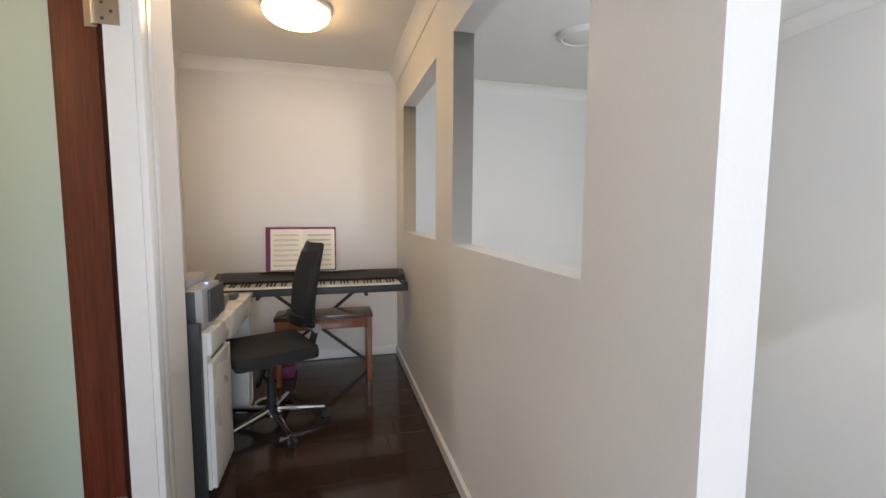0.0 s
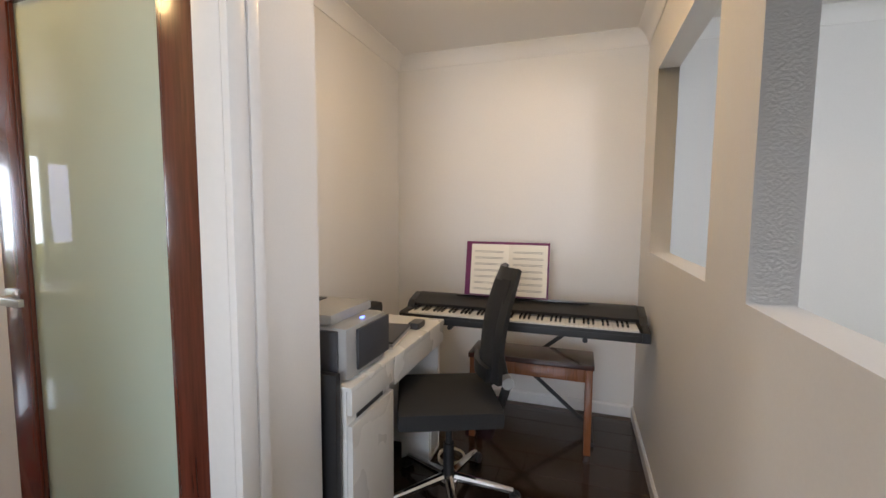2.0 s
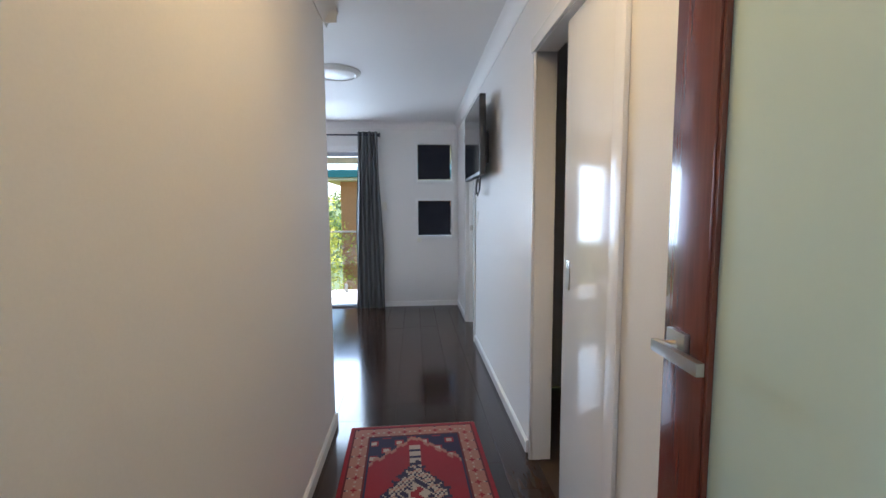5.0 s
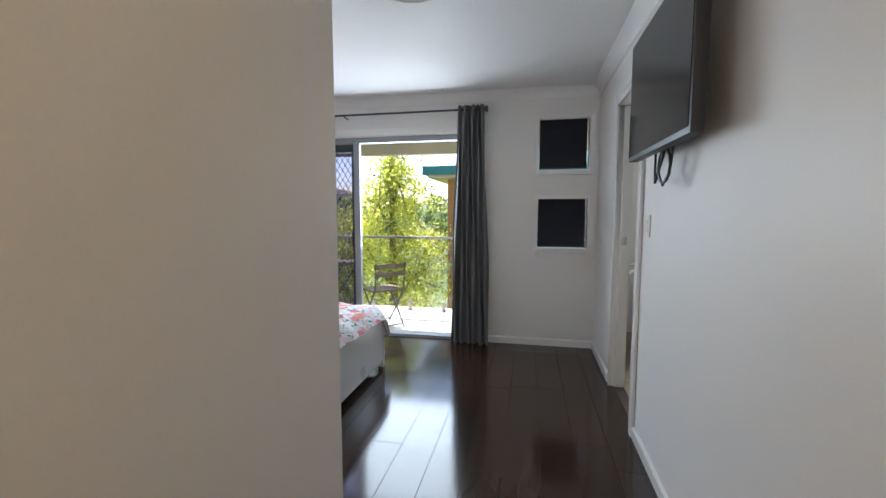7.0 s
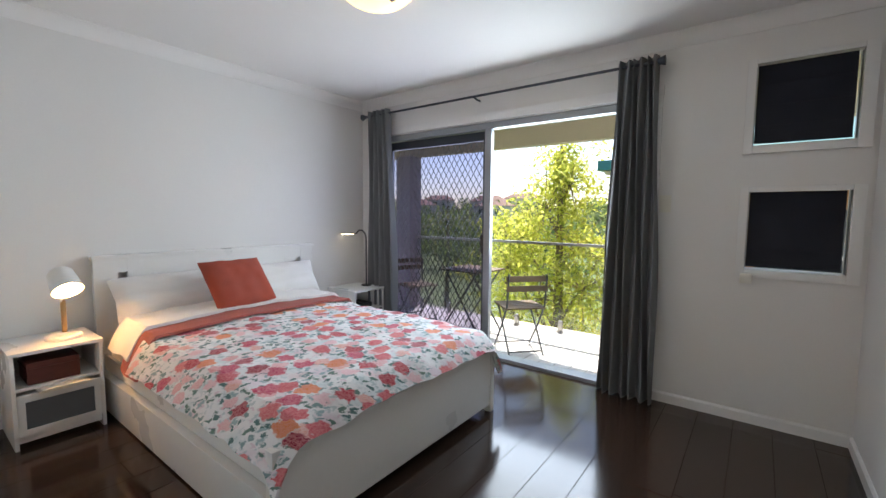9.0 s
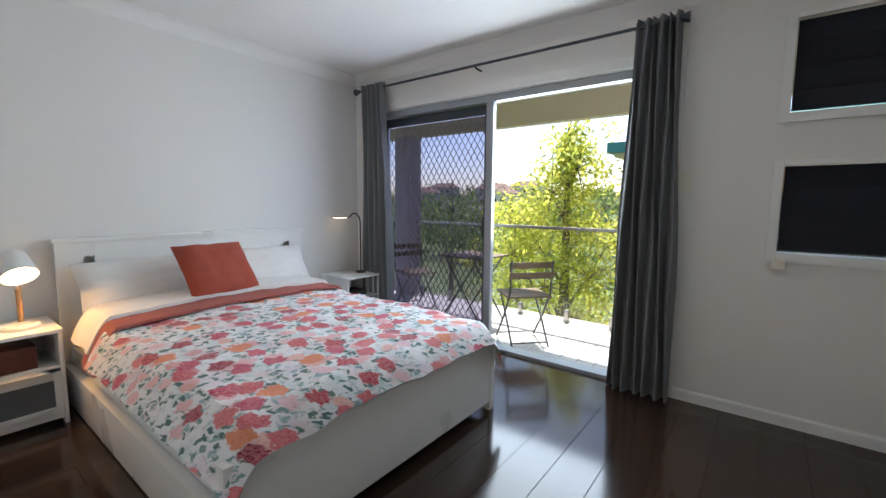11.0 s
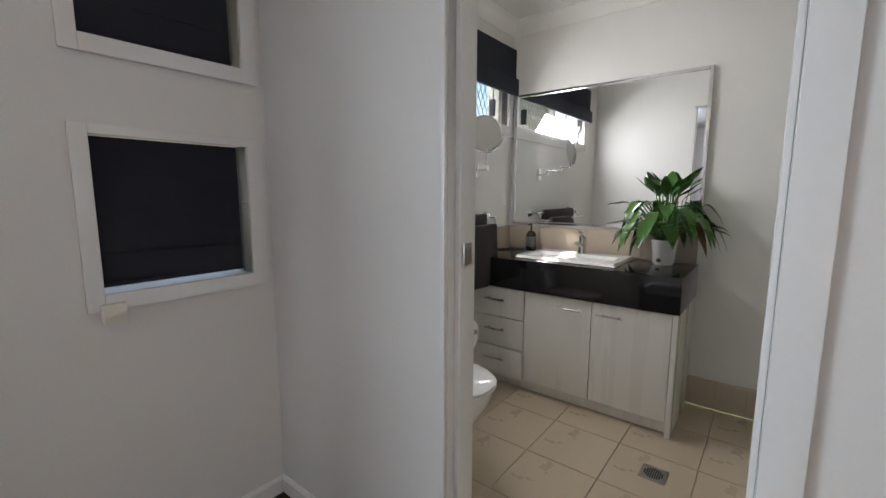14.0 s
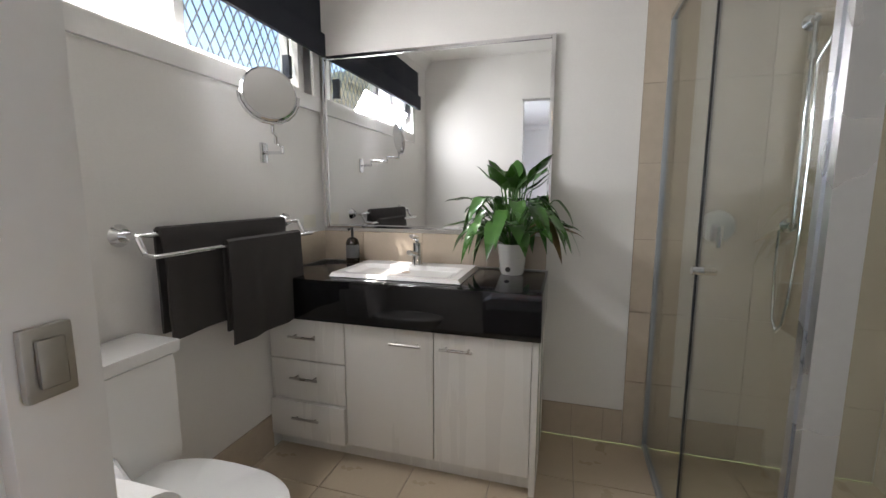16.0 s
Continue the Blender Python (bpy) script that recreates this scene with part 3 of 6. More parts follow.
for s in (1, -1):
    hb = boxes((0.775, 0.832, min(s * 0.0205, s * 0.032), max(s * 0.0205, s * 0.032), 1.022, 1.079), bevel=0.002)
    rod(hb, (0.804, s * 0.03, 1.050), (0.804, s * 0.062, 1.050), 0.011)
    box(hb, 0.680, 0.819, min(s * 0.056, s * 0.07), max(s * 0.056, s * 0.07), 1.038, 1.061, bevel=0.002)
    part("door_handle", hb, NICKEL, gd, "square brushed metal lever handle")
rd = thing("robe_door", 2.545, 3.29, 0, 0, "glossy white sliding door half open in the hall wall", "door")
part("door_leaf", boxes((-0.017, 0.017, -0.255, 0.235, 0.012, 2.055), bevel=0.003), DOORPAINT, rd)
part("recessed_pull", boxes((-0.022, -0.0175, 0.16, 0.20, 0.98, 1.10), bevel=0.004), NICKEL, rd)
bd = solid("bathroom_door_latch", boxes((-0.018, 0.018, -0.004, 0.004, -0.03, 0.03), (-0.010, 0.010, -0.008, -0.0045, -0.02, 0.02), bevel=0.003), NICKEL, "brushed metal privacy latch plate on the jamb", "latch", x=2.556, y=6.561, z=1.10)

# ---- sliding door to the deck, windows ----
sl = tagged(new("window_1"), "grey aluminium sliding door with a diamond security screen, half open", "sliding door", "", "structure")
sl.matrix_world = pose(0.1, NW + 0.07, 0, 0, 0, 0)
part("frame_head", boxes((-1.30, 1.30, -0.05, 0.05, 2.015, 2.07), bevel=0.004), ALU, sl)
part("frame_sill", boxes((-1.30, 1.30, -0.06, 0.06, -0.005, 0.025), bevel=0.004), ALU, sl)
part("frame_jamb", boxes((-1.30, -1.25, -0.05, 0.05, 0.025, 2.015), bevel=0.004), ALU, sl)
part("frame_jamb", boxes((1.25, 1.30, -0.05, 0.05, 0.025, 2.015), bevel=0.004), ALU, sl)
part("centre_post", boxes((-0.03, 0.035, -0.045, 0.0, 0.025, 2.015), bevel=0.004), ALU, sl)
sc = part("screen_frame", boxes((-1.24, -1.185, 0.005, 0.035, 0.03, 2.01), (-0.075, -0.005, 0.005, 0.035, 0.03, 2.01), (-1.185, -0.075, 0.005, 0.035, 1.93, 2.01), (-1.185, -0.075, 0.005, 0.035, 0.03, 0.10), bevel=0.004), DARKALU, sl)
bm = bmesh.new()
u, step = -2.2, 0.062
while u < 1.2:
    for s in (1, -1):
        pts = []
        for k in range(0, 61):
            z = 0.10 + 1.83 * k / 60
            x = (-1.185 + (u + 1.185)) + s * (z - 0.10) * 0.62
            if -1.185 <= x <= -0.075:
                pts.append((x, z))
        if len(pts) > 1:
            (xa, za), (xb, zb) = pts[0], pts[-1]
            rod(bm, (xa, 0.02 + 0.002 * s, za), (xb, 0.02 + 0.002 * s, zb), 0.0035, seg=5)
    u += step
part("diamond_grille", bm, DARKALU, sl, "black diamond pattern security grille", smooth=False)
ins = part("insect_screen", boxes((-1.185, -0.075, 0.026, 0.027, 0.10, 1.93)), INSECT, sl)
part("lock_box", boxes((-0.07, -0.025, -0.03, 0.004, 0.93, 1.10), bevel=0.006), BLACKPL, sl)
ins.visible_shadow = False
trim = boxes((-1.27, 1.47, NW - 0.018, NW - 0.0015, 2.075, 2.145), (-1.265, -1.203, NW - 0.018, NW - 0.0015, 0, 2.074), (1.403, 1.465, NW - 0.018, NW - 0.0015, 0, 2.074), bevel=0.003)
tagged(part("trim_sliding_door", trim, TRIM), "white timber surround of the sliding door", "architrave", "", "structure")
for k, (z0, z1) in enumerate(((1.698, 2.178), (0.957, 1.434))):
    w = tagged(new("window_%d" % (k + 2)), "small square louvre window covered by a black blind", "window", "", "structure")
    w.matrix_world = pose(2.187, NW, z0, 0, 0, 0)
    hh = z1 - z0
    part("window_frame", boxes((-0.272, -0.228, -0.018, -0.0015, -0.045, hh + 0.025), (0.228, 0.285, -0.018, -0.0015, -0.045, hh + 0.025), (-0.228, 0.228, -0.018, -0.0015, hh - 0.004, hh + 0.025), (-0.228, 0.228, -0.022, -0.0015, -0.045, 0.004), bevel=0.003), TRIM, w)
    part("louvre_frame", boxes((-0.231, -0.224, 0.06, 0.10, 0.001, hh - 0.001), (0.224, 0.231, 0.06, 0.10, 0.001, hh - 0.001)), ALU, w)
    for q in range(4):
        g = part("louvre_blade", boxes((-0.214, 0.214, 0.075, 0.081, 0.005 + q * hh / 4, (q + 1) * hh / 4 - 0.005)), CLEAR, w)
        g.visible_shadow = False
    bl = solid("roller_blind", boxes((-0.222, 0.210, 0.030, 0.034, 0.022, hh - 0.006), (-0.222, 0.210, 0.026, 0.038, 0.018, 0.03), bevel=0.001), BLIND, "black blockout blind drawn down in the small window", "blind", "small window blinds", 2.187, NW, z0)
    part("blind_fold", boxes(*[(-0.22, 0.208, 0.027, 0.0298, hh * q / 4, hh * q / 4 + 0.004) for q in (1, 2, 3)]), BLIND, bl)
bm = boxes((-0.03, 0.03, -0.03, 0, -0.03, 0.03), bevel=0.008)
solid("blind_chain_holder", bm, SWITCH, "small cream plastic box below the window corner", "blind chain holder", x=1.972, y=NW - 0.019, z=0.905)

# curtain rod and curtains
cr = thing("curtain_rod", 0.06, NW - 0.09, 2.275, 0, "dark metal curtain rod with cone finials above the sliding door", "curtain rod")
part("rod", rod(bmesh.new(), (-1.36, 0, 0), (1.36, 0, 0), 0.010), DARKALU, cr)
for s in (-1, 1):
    part("finial", rod(bmesh.new(), (s * 1.36, 0, 0), (s * 1.42, 0, 0), 0.012, 0.032), DARKALU, cr)
for x in (-1.33, -0.03, 1.33):
    part("bracket", pipe(bmesh.new(), [(x, 0, -0.012), (x, 0.04, -0.02), (x, 0.089, -0.02)], 0.008), DARKALU, cr)


def curtain(x0, x1, b0, b1, waves, label):
    bm = bmesh.new()

    def f(u, v):
        top, bot = x0 + (x1 - x0) * u, b0 + (b1 - b0) * u
        w = v ** 1.3
        amp = 0.030 + 0.012 * (1 - v)
        return (bot * (1 - w) + top * w + 0.008 * math.sin(9 * v + 17 * u), amp * math.sin(2 * math.pi * waves * u + 0.9 * math.sin(2.2 * v)) + 0.007 * math.sin(31 * u + 6 * v), 0.003 + 2.312 * v)

    sheet(bm, waves * 14, 18, f, 0.003)
    return solid("curtain", bm, CURTAIN, label, "curtain", "curtains of the sliding door", 0, NW - 0.09, 0)


curtain(-1.27, -0.98, -1.29, -0.86, 5, "slate grey pleated curtain drawn open beside the bedside table")
curtain(1.19, 1.44, 1.13, 1.51, 6, "slate grey pleated curtain drawn open beside the small windows")

# bathroom window with blind
bw = tagged(new("window_4"), "white framed bathroom window with diamond security grille", "window", "", "structure")
bw.matrix_world = pose(3.68, 7.49, 1.74, 0, 0, 0)
part("window_frame", boxes((-0.74, 0.74, -0.02, -0.0015, -0.075, 0.0), (0.681, 0.74, -0.018, -0.0015, 0.0005, 0.47), (-0.74, -0.681, -0.018, -0.0015, 0.0005, 0.47), (-0.6805, 0.6805, -0.018, -0.0015, 0.445, 0.48), bevel=0.003), TRIM, bw)
part("sash_frame", boxes((-0.679, -0.65, 0.04, 0.08, 0.001, 0.449), (0.63, 0.679, 0.04, 0.08, 0.001, 0.449), (-0.65, 0.63, 0.04, 0.08, 0.001, 0.035), (-0.65, 0.63, 0.04, 0.08, 0.415, 0.449), (-0.1, -0.06, 0.03, 0.08, 0.035, 0.415), (-0.40, -0.375, 0.04, 0.08, 0.035, 0.415), (0.54, 0.56, 0.035, 0.08, 0.035, 0.415), bevel=0.002), TRIM, bw)
bm = bmesh.new()
for k in range(-12, 26):
    for s in (1, -1):
        x0, run = k * 0.055 - 0.3, 0.55 * s
        lo, hi = sorted(((-0.06 - x0) / run, (0.62 - x0) / run))
        lo, hi = max(lo, 0.0), min(hi, 0.38)
        if hi - lo > 0.01:
            rod(bm, (x0 + run * lo, 0.09 + 0.002 * s, 0.035 + lo), (x0 + run * hi, 0.09 + 0.002 * s, 0.035 + hi), 0.0035, seg=5)
part("diamond_grille", bm, ALU, bw, smooth=False)
part("pane", boxes((-0.65, -0.10, 0.058, 0.062, 0.035, 0.415)), BACKLIT, bw, "frosted window pane")
pn = part("pane", boxes((-0.06, 0.63, 0.058, 0.062, 0.035, 0.415)), CLEAR, bw)
pn.visible_shadow = False
part("latch", boxes((0.50, 0.525, 0.0, 0.04, 0.05, 0.16), bevel=0.005), DARKALU, bw)
rb = thing("roman_blind", 3.68, 7.468, 2.26, 0, "navy black roman blind gathered above the bathroom window", "blind")
part("fabric", boxes((-0.75, 0.72, -0.025, -0.02, -0.30, 0)), BLIND, rb)
part("fold", boxes((-0.75, 0.72, -0.05, -0.0255, -0.315, -0.20), bevel=0.008), BLIND, rb)

# ---- bedroom ----
bed = thing("bed", -0.36, 5.85, 0, 0, "white queen bed frame with slotted headboard", "bed")
hbm = boxes((-1.07, -1.03, -0.755, -0.625, 0.0, 0.96), (-1.07, -1.03, 0.775, 0.905, 0.0, 0.96), (-1.07, -1.03, -0.57, 0.72, 0.06, 0.96), (-1.068, -1.032, -0.625, -0.57, 0.06, 0.50), (-1.068, -1.032, -0.625, -0.57, 0.87, 0.96), (-1.068, -1.032, 0.72, 0.775, 0.06, 0.50), (-1.068, -1.032, 0.72, 0.775, 0.87, 0.96))
part("headboard", hbm, WHITEFURN, bed)
part("headboard_cap", boxes((-1.085, -1.01, -0.765, 0.915, 0.9605, 0.985), bevel=0.004), WHITEFURN, bed)
part("side_rail", boxes((-1.03, 1.015, -0.765, -0.72, 0.012, 0.235), bevel=0.005), WHITEFURN, bed)
part("side_panel", boxes((-1.03, 1.015, -0.719, -0.70, 0.10, 0.33), bevel=0.003), WHITEFURN, bed)
part("side_rail", boxes((-1.03, 1.015, 0.745, 0.78, 0.10, 0.38), bevel=0.004), WHITEFURN, bed)
part("footboard", boxes((1.016, 1.05, -0.765, 0.75, 0.05, 0.42), bevel=0.003), WHITEFURN, bed)
for y in (-0.75, 0.765):
    part("leg", boxes((1.01, 1.055, y - 0.02, y + 0.025, 0.0, 0.43), bevel=0.004), WHITEFURN, bed)
solid("mattress", boxes((-0.98, 0.985, -0.715, 0.725, 0.0, 0.25), bevel=0.05), LINEN, "white mattress with fitted sheet in the bed frame", "mattress", "", -0.40, 5.87, 0.20)


def cover(name, x0, x1, left, right, top, thick, material, label, category, foot=False, puff=0.012, droop=0.13):
    """Bed cloth: crowned top that rolls over the sides and, for foot, over the end."""
    bm = bmesh.new()

    def f(u, v):
        x = x0 + (x1 - x0) * u
        s = (v - 0.5) * 2
        w = (right - left) / 2
        y = (left + right) / 2 + s * w
        edge = max(0.0, abs(s) - 0.86) / 0.14
        z = top + 0.035 * (1 - s * s) - droop * edge ** 1.6
        if foot:
            e2 = max(0.0, u - 0.93) / 0.07
            z -= 0.11 * e2 ** 1.8 + 0.035 * max(0.0, u - 0.5)
        p = Vector((x * 5.0, y * 5.0, 0))
        z += puff * (noise.noise(p) + 0.6 * noise.noise(p * 2.3))
        y += 0.012 * noise.noise(Vector((x * 7, s * 3, 5))) * (0.3 + edge) * (1 if s > 0 else -1)
        x += 0.02 * noise.noise(Vector((y * 6, 3, u))) * (1 if foot and u > 0.9 else 0.3)
        return (x, y, z)

    sheet(bm, 60, 60, f, thick)
    return solid(name, bm, material, label, category, "", 0, 0, 0)


cover("duvet", -0.74, 0.735, 5.06, 6.67, 0.545, 0.03, FLORAL, "white duvet printed with red, pink and orange roses", "duvet", True, 0.016, 0.16)
cover("quilt_throw", -0.92, -0.64, 5.075, 6.67, 0.572, 0.016, COVERLET, "dusty rose quilted throw folded across the bed", "throw", False, 0.008, 0.22)
cover("bed_sheet", -1.16, -0.81, 5.09, 6.67, 0.596, 0.02, LINEN, "white top sheet turned back under the pillows", "sheet", False, 0.010, 0.17)


def cushion(name, w, h, t, material, label, category, x, y, z, tilt, rz, seam=True):
    bm = bmesh.new()
    for side in (1, -1):
        def f(u, v, side=side):
            a, b = u * 2 - 1, v * 2 - 1
            pin = 1 - 0.06 * (a * a * (1 - b * b) + b * b * (1 - a * a)) * 0 - 0.05 * (1 - abs(a)) * abs(b) - 0.05 * (1 - abs(b)) * abs(a)
            fat = (max(0.0, 1 - a ** 4) * max(0.0, 1 - b ** 4)) ** 0.55
            wr = 0.012 * noise.noise(Vector((a * 3 + x, b * 3 + y, side)))
            return (side * (t / 2 * fat + wr * fat), a * w / 2 * pin, h / 2 + b * h / 2 * pin)
        sheet(bm, 22, 22, f)
    bmesh.ops.remove_doubles(bm, verts=bm.verts, dist=0.0008)
    ob = part(name, bm, material)
    ob.matrix_world = pose(x, y, z, 0, tilt, rz)
    return tagged(ob, label, category)


cushion("pillow", 0.78, 0.33, 0.19, LINEN, "plump white pillow against the headboard", "pillow", -1.20, 5.545, 0.55, -30, 4)
cushion("pillow", 0.74, 0.33, 0.19, LINEN, "plump white pillow against the headboard", "pillow", -1.20, 6.32, 0.55, -30, -3)
cushion("cushion", 0.46, 0.43, 0.15, RUST, "square rust red cushion leaning on the pillows", "cushion", -0.84, 5.845, 0.585, -38, 5)


def nightstand(x, y, label):
    ns = thing("bedside_table", x, y, 0, 0, label, "bedside table", "bedside tables")
    for s in (-1, 1):
        part("side_panel", boxes((-0.2, 0.2, s * 0.195 - (0.018 if s > 0 else 0), s * 0.195 + (0 if s > 0 else 0.018), 0.0, 0.508), bevel=0.002), WHITEFURN, ns)
    part("top_panel", boxes((-0.205, 0.205, -0.20, 0.20, 0.5085, 0.528), bevel=0.003), WHITEFURN, ns)
    part("back_panel", boxes((-0.2, -0.19, -0.177, 0.177, 0.06, 0.508)), WHITEFURN, ns)
    part("shelf", boxes((-0.19, 0.19, -0.177, 0.177, 0.315, 0.33)), WHITEFURN, ns)
    dr = part("drawer_front", boxes((0.185, 0.203, -0.176, 0.176, 0.075, 0.105), (0.185, 0.203, -0.176, 0.176, 0.255, 0.295), (0.185, 0.203, -0.176, -0.145, 0.105, 0.255), (0.185, 0.203, 0.145, 0.176, 0.105, 0.255)), WHITEFURN, ns)
    part("glass_panel", boxes((0.189, 0.197, -0.145, 0.145, 0.105, 0.255)), GREYGLASS, dr, "grey glass drawer panel")
    part("drawer_box", boxes((-0.18, 0.184, -0.17, 0.17, 0.08, 0.28)), WHITEFURN, ns)
    part("plinth", boxes((-0.19, 0.18, -0.177, 0.177, 0.03, 0.07)), WHITEFURN, ns)
    return ns


nightstand(-1.245, 4.845, "white bedside table with open shelf holding a box")
nightstand(-1.245, 7.175, "white bedside table in the corner behind the curtain")
solid("keepsake_box", boxes((-0.12, 0.12, -0.12, 0.10, 0, 0.12), (-0.125, 0.125, -0.125, 0.105, 0.085, 0.0895), bevel=0.004), REDBROWN, "dark red-brown wooden box on the bedside shelf", "box", "", -1.20, 4.84, 0.331)
solid("paper", boxes((-0.10, 0.10, -0.11, 0.11, 0, 0.012), (-0.08, 0.11, -0.10, 0.09, 0.0125, 0.02)), PAPER, "loose white papers on the drawer edge", "papers", "", -1.10, 4.86, 0.2965)
solid("case", boxes((-0.10, 0.10, -0.06, 0.06, 0, 0.05), bevel=0.015), BLACKPL, "small black case on the bedside shelf", "case", "", -1.20, 7.2, 0.331)

dl = thing("table_lamp", -1.21, 4.90, 0.529, -20, "white desk lamp with oak stem, switched on", "lamp")
part("base", lathe(bmesh.new(), [(0.085, 0), (0.085, 0.018), (0.075, 0.028), (0.01, 0.030)], 28), LAMPWHITE, dl)
part("stem", rod(bmesh.new(), (-0.04, 0, 0.028), (-0.04, 0, 0.22), 0.013), OAK, dl)
part("arm", pipe(bmesh.new(), [(-0.04, 0, 0.20), (-0.02, -0.02, 0.26), (0.04, 0.0, 0.33)], 0.009), LAMPWHITE, dl)
sh = lathe(bmesh.new(), [(0.02, 0.075), (0.045, 0.07), (0.06, 0.05), (0.072, -0.05), (0.076, -0.07), (0.072, -0.07), (0.056, 0.045), (0.02, 0.065)], 28)
bmesh.ops.transform(sh, matrix=pose(0.09, 0.03, 0.35, 20, -38, 0), verts=sh.verts)
part("shade", sh, LAMPWHITE, dl)
bb = bmesh.new()
bmesh.ops.create_uvsphere(bb, u_segments=16, v_segments=10, radius=0.035, matrix=pose(0.09, 0.03, 0.35, 20, -38, 0) @ Matrix.Translation((0, 0, -0.03)))
part("bulb", bb, BULB, dl, "glowing warm bulb")
fl = thing("reading_lamp", -1.22, 7.29, 0.529, -50, "slim black gooseneck reading lamp, switched on", "lamp")
part("base", lathe(bmesh.new(), [(0.05, 0), (0.05, 0.012), (0.01, 0.015)], 24), BLACKPL, fl)
part("neck", pipe(bmesh.new(), [(0, 0, 0.012), (0, 0, 0.50), (0.0, -0.012, 0.545), (0.0, -0.04, 0.575), (0.0, -0.07, 0.575), (0.0, -0.10, 0.548)], 0.007), BLACKPL, fl)
part("lamp_head", boxes((-0.012, 0.012, -0.26, -0.09, 0.536, 0.546), bevel=0.003), BLACKPL, fl)
part("light_strip", boxes((-0.009, 0.009, -0.25, -0.13, 0.532, 0.5355)), LED, fl)

tv = thing("television", 2.40, 5.24, 1.56, 0, "black flat television on a wall bracket, switched off", "television")
part("bezel", boxes((-0.025, 0.02, -0.42, 0.42, 0.0, 0.565), bevel=0.006), BLACKPL, tv)
part("screen", boxes((-0.0275, -0.0255, -0.408, 0.408, 0.022, 0.552)), SCREEN, tv, "dark glossy screen")
part("back_housing", boxes((0.0205, 0.05, -0.26, 0.26, 0.05, 0.40), bevel=0.01), BLACKPL, tv)
part("wall_bracket", boxes((0.051, 0.099, -0.10, 0.10, 0.12, 0.36), (0.05, 0.07, -0.2, 0.2, 0.15, 0.18), bevel=0.004), BLACKPL, tv)
cb = bmesh.new()
loop = [(0.03, 0.02 + 0.08 * math.sin(a), -0.06 + 0.07 * math.cos(a)) for a in [k * 0.52 for k in range(13)]]
pipe(cb, [(0.03, -0.1, 0.01)] + loop + [(0.03, 0.14, -0.12), (0.05, 0.22, -0.10), (0.06, 0.26, 0.02)], 0.006, 6)
pipe(cb, [(0.035, 0.05, 0.02), (0.02, 0.07, -0.08), (0.03, 0.03, -0.14), (0.04, -0.02, -0.09), (0.04, -0.06, 0.02)], 0.005, 6)
part("cable", cb, BLACKPL, tv)


def switch(x, y, z, nx, ny, w=0.072, h=0.115):
    bm = boxes((-0.006, 0.0, -w / 2, w / 2, -h / 2, h / 2), bevel=0.002)
    ob = solid("light_switch", bm, SWITCH, "cream plastic light switch plate on the wall", "light switch", "light switches", x, y, z, 0 if nx else -90)
    for z in (0.022, -0.022):
        part("rocker", boxes((-0.010, -0.0065, -0.008, 0.008, z - 0.01, z + 0.01), bevel=0.001), SWITCH, ob)
    return ob


switch(EW - 0.001, 5.715, 1.235, 1, 0)
switch(1.507, NW - 0.001, 1.36, 0, 1)
switch(4.30, 7.489, 1.08, 0, 1, 0.11, 0.07)

dome = thing("ceiling_light", 3.45, 1.24, CZ, 0, "round opal ceiling light, switched on", "ceiling light")
part("base_ring", lathe(bmesh.new(), [(0.20, 0), (0.20, -0.02), (0.19, -0.03), (0.15, -0.032)], 36), LAMPWHITE, dome)
part("diffuser", lathe(bmesh.new(), [(0.185, -0.0325), (0.18, -0.055), (0.15, -0.08), (0.09, -0.098), (0.01, -0.104)], 36), DOME, dome)
# unseen copy of the dome, added to brighten the hall
dome2 = copy_thing(dome, pose(1.95, 2.85, CZ))
tagged(dome2, "unseen round opal ceiling light, added to brighten the hall, switched on")
lamp2 = thing("ceiling_light", 0.36, 5.92, CZ, 0, "square wavy amber glass ceiling light, switched on", "ceiling light")
part("base_plate", boxes((-0.10, 0.10, -0.10, 0.10, -0.03, 0), bevel=0.005), LAMPWHITE, lamp2)
part("shade", sheet(bmesh.new(), 16, 16, lambda u, v: ((u - 0.5) * 0.30, (v - 0.5) * 0.30, -0.105 + 0.17 * ((u - 0.5) ** 2 + (v - 0.5) ** 2)), 0.005), DOME2, lamp2)
part("clip", boxes((0.10, 0.125, -0.012, 0.012, -0.10, -0.028)), CHROME, lamp2)


def ceiling_vent(x, y, r):
    v = thing("ceiling_vent", x, y, CZ, 0, "round white ceiling air vent with a dark ring", "air vent", "ceiling vents")
    part("outer_ring", lathe(bmesh.new(), [(r, 0), (r, -0.008), (r * 0.8, -0.028), (r * 0.76, -0.02)], 36), LAMPWHITE, v)
    # black disc stands for the shade in the gap round the centre disc
    part("gap_shade", lathe(bmesh.new(), [(r * 0.755, -0.004), (r * 0.755, -0.010), (r * 0.05, -0.010)], 36), BLACKPL, v)
    part("centre_disc", lathe(bmesh.new(), [(r * 0.68, -0.0105), (r * 0.69, -0.02), (r * 0.6, -0.026), (r * 0.02, -0.030)], 36), LAMPWHITE, v)


ceiling_vent(1.28, 5.45, 0.20)
ceiling_vent(3.35, -0.55, 0.16)

# ---- rug ----
RUGW, RUGL, NX, NY = 0.74, 1.25, 74, 124
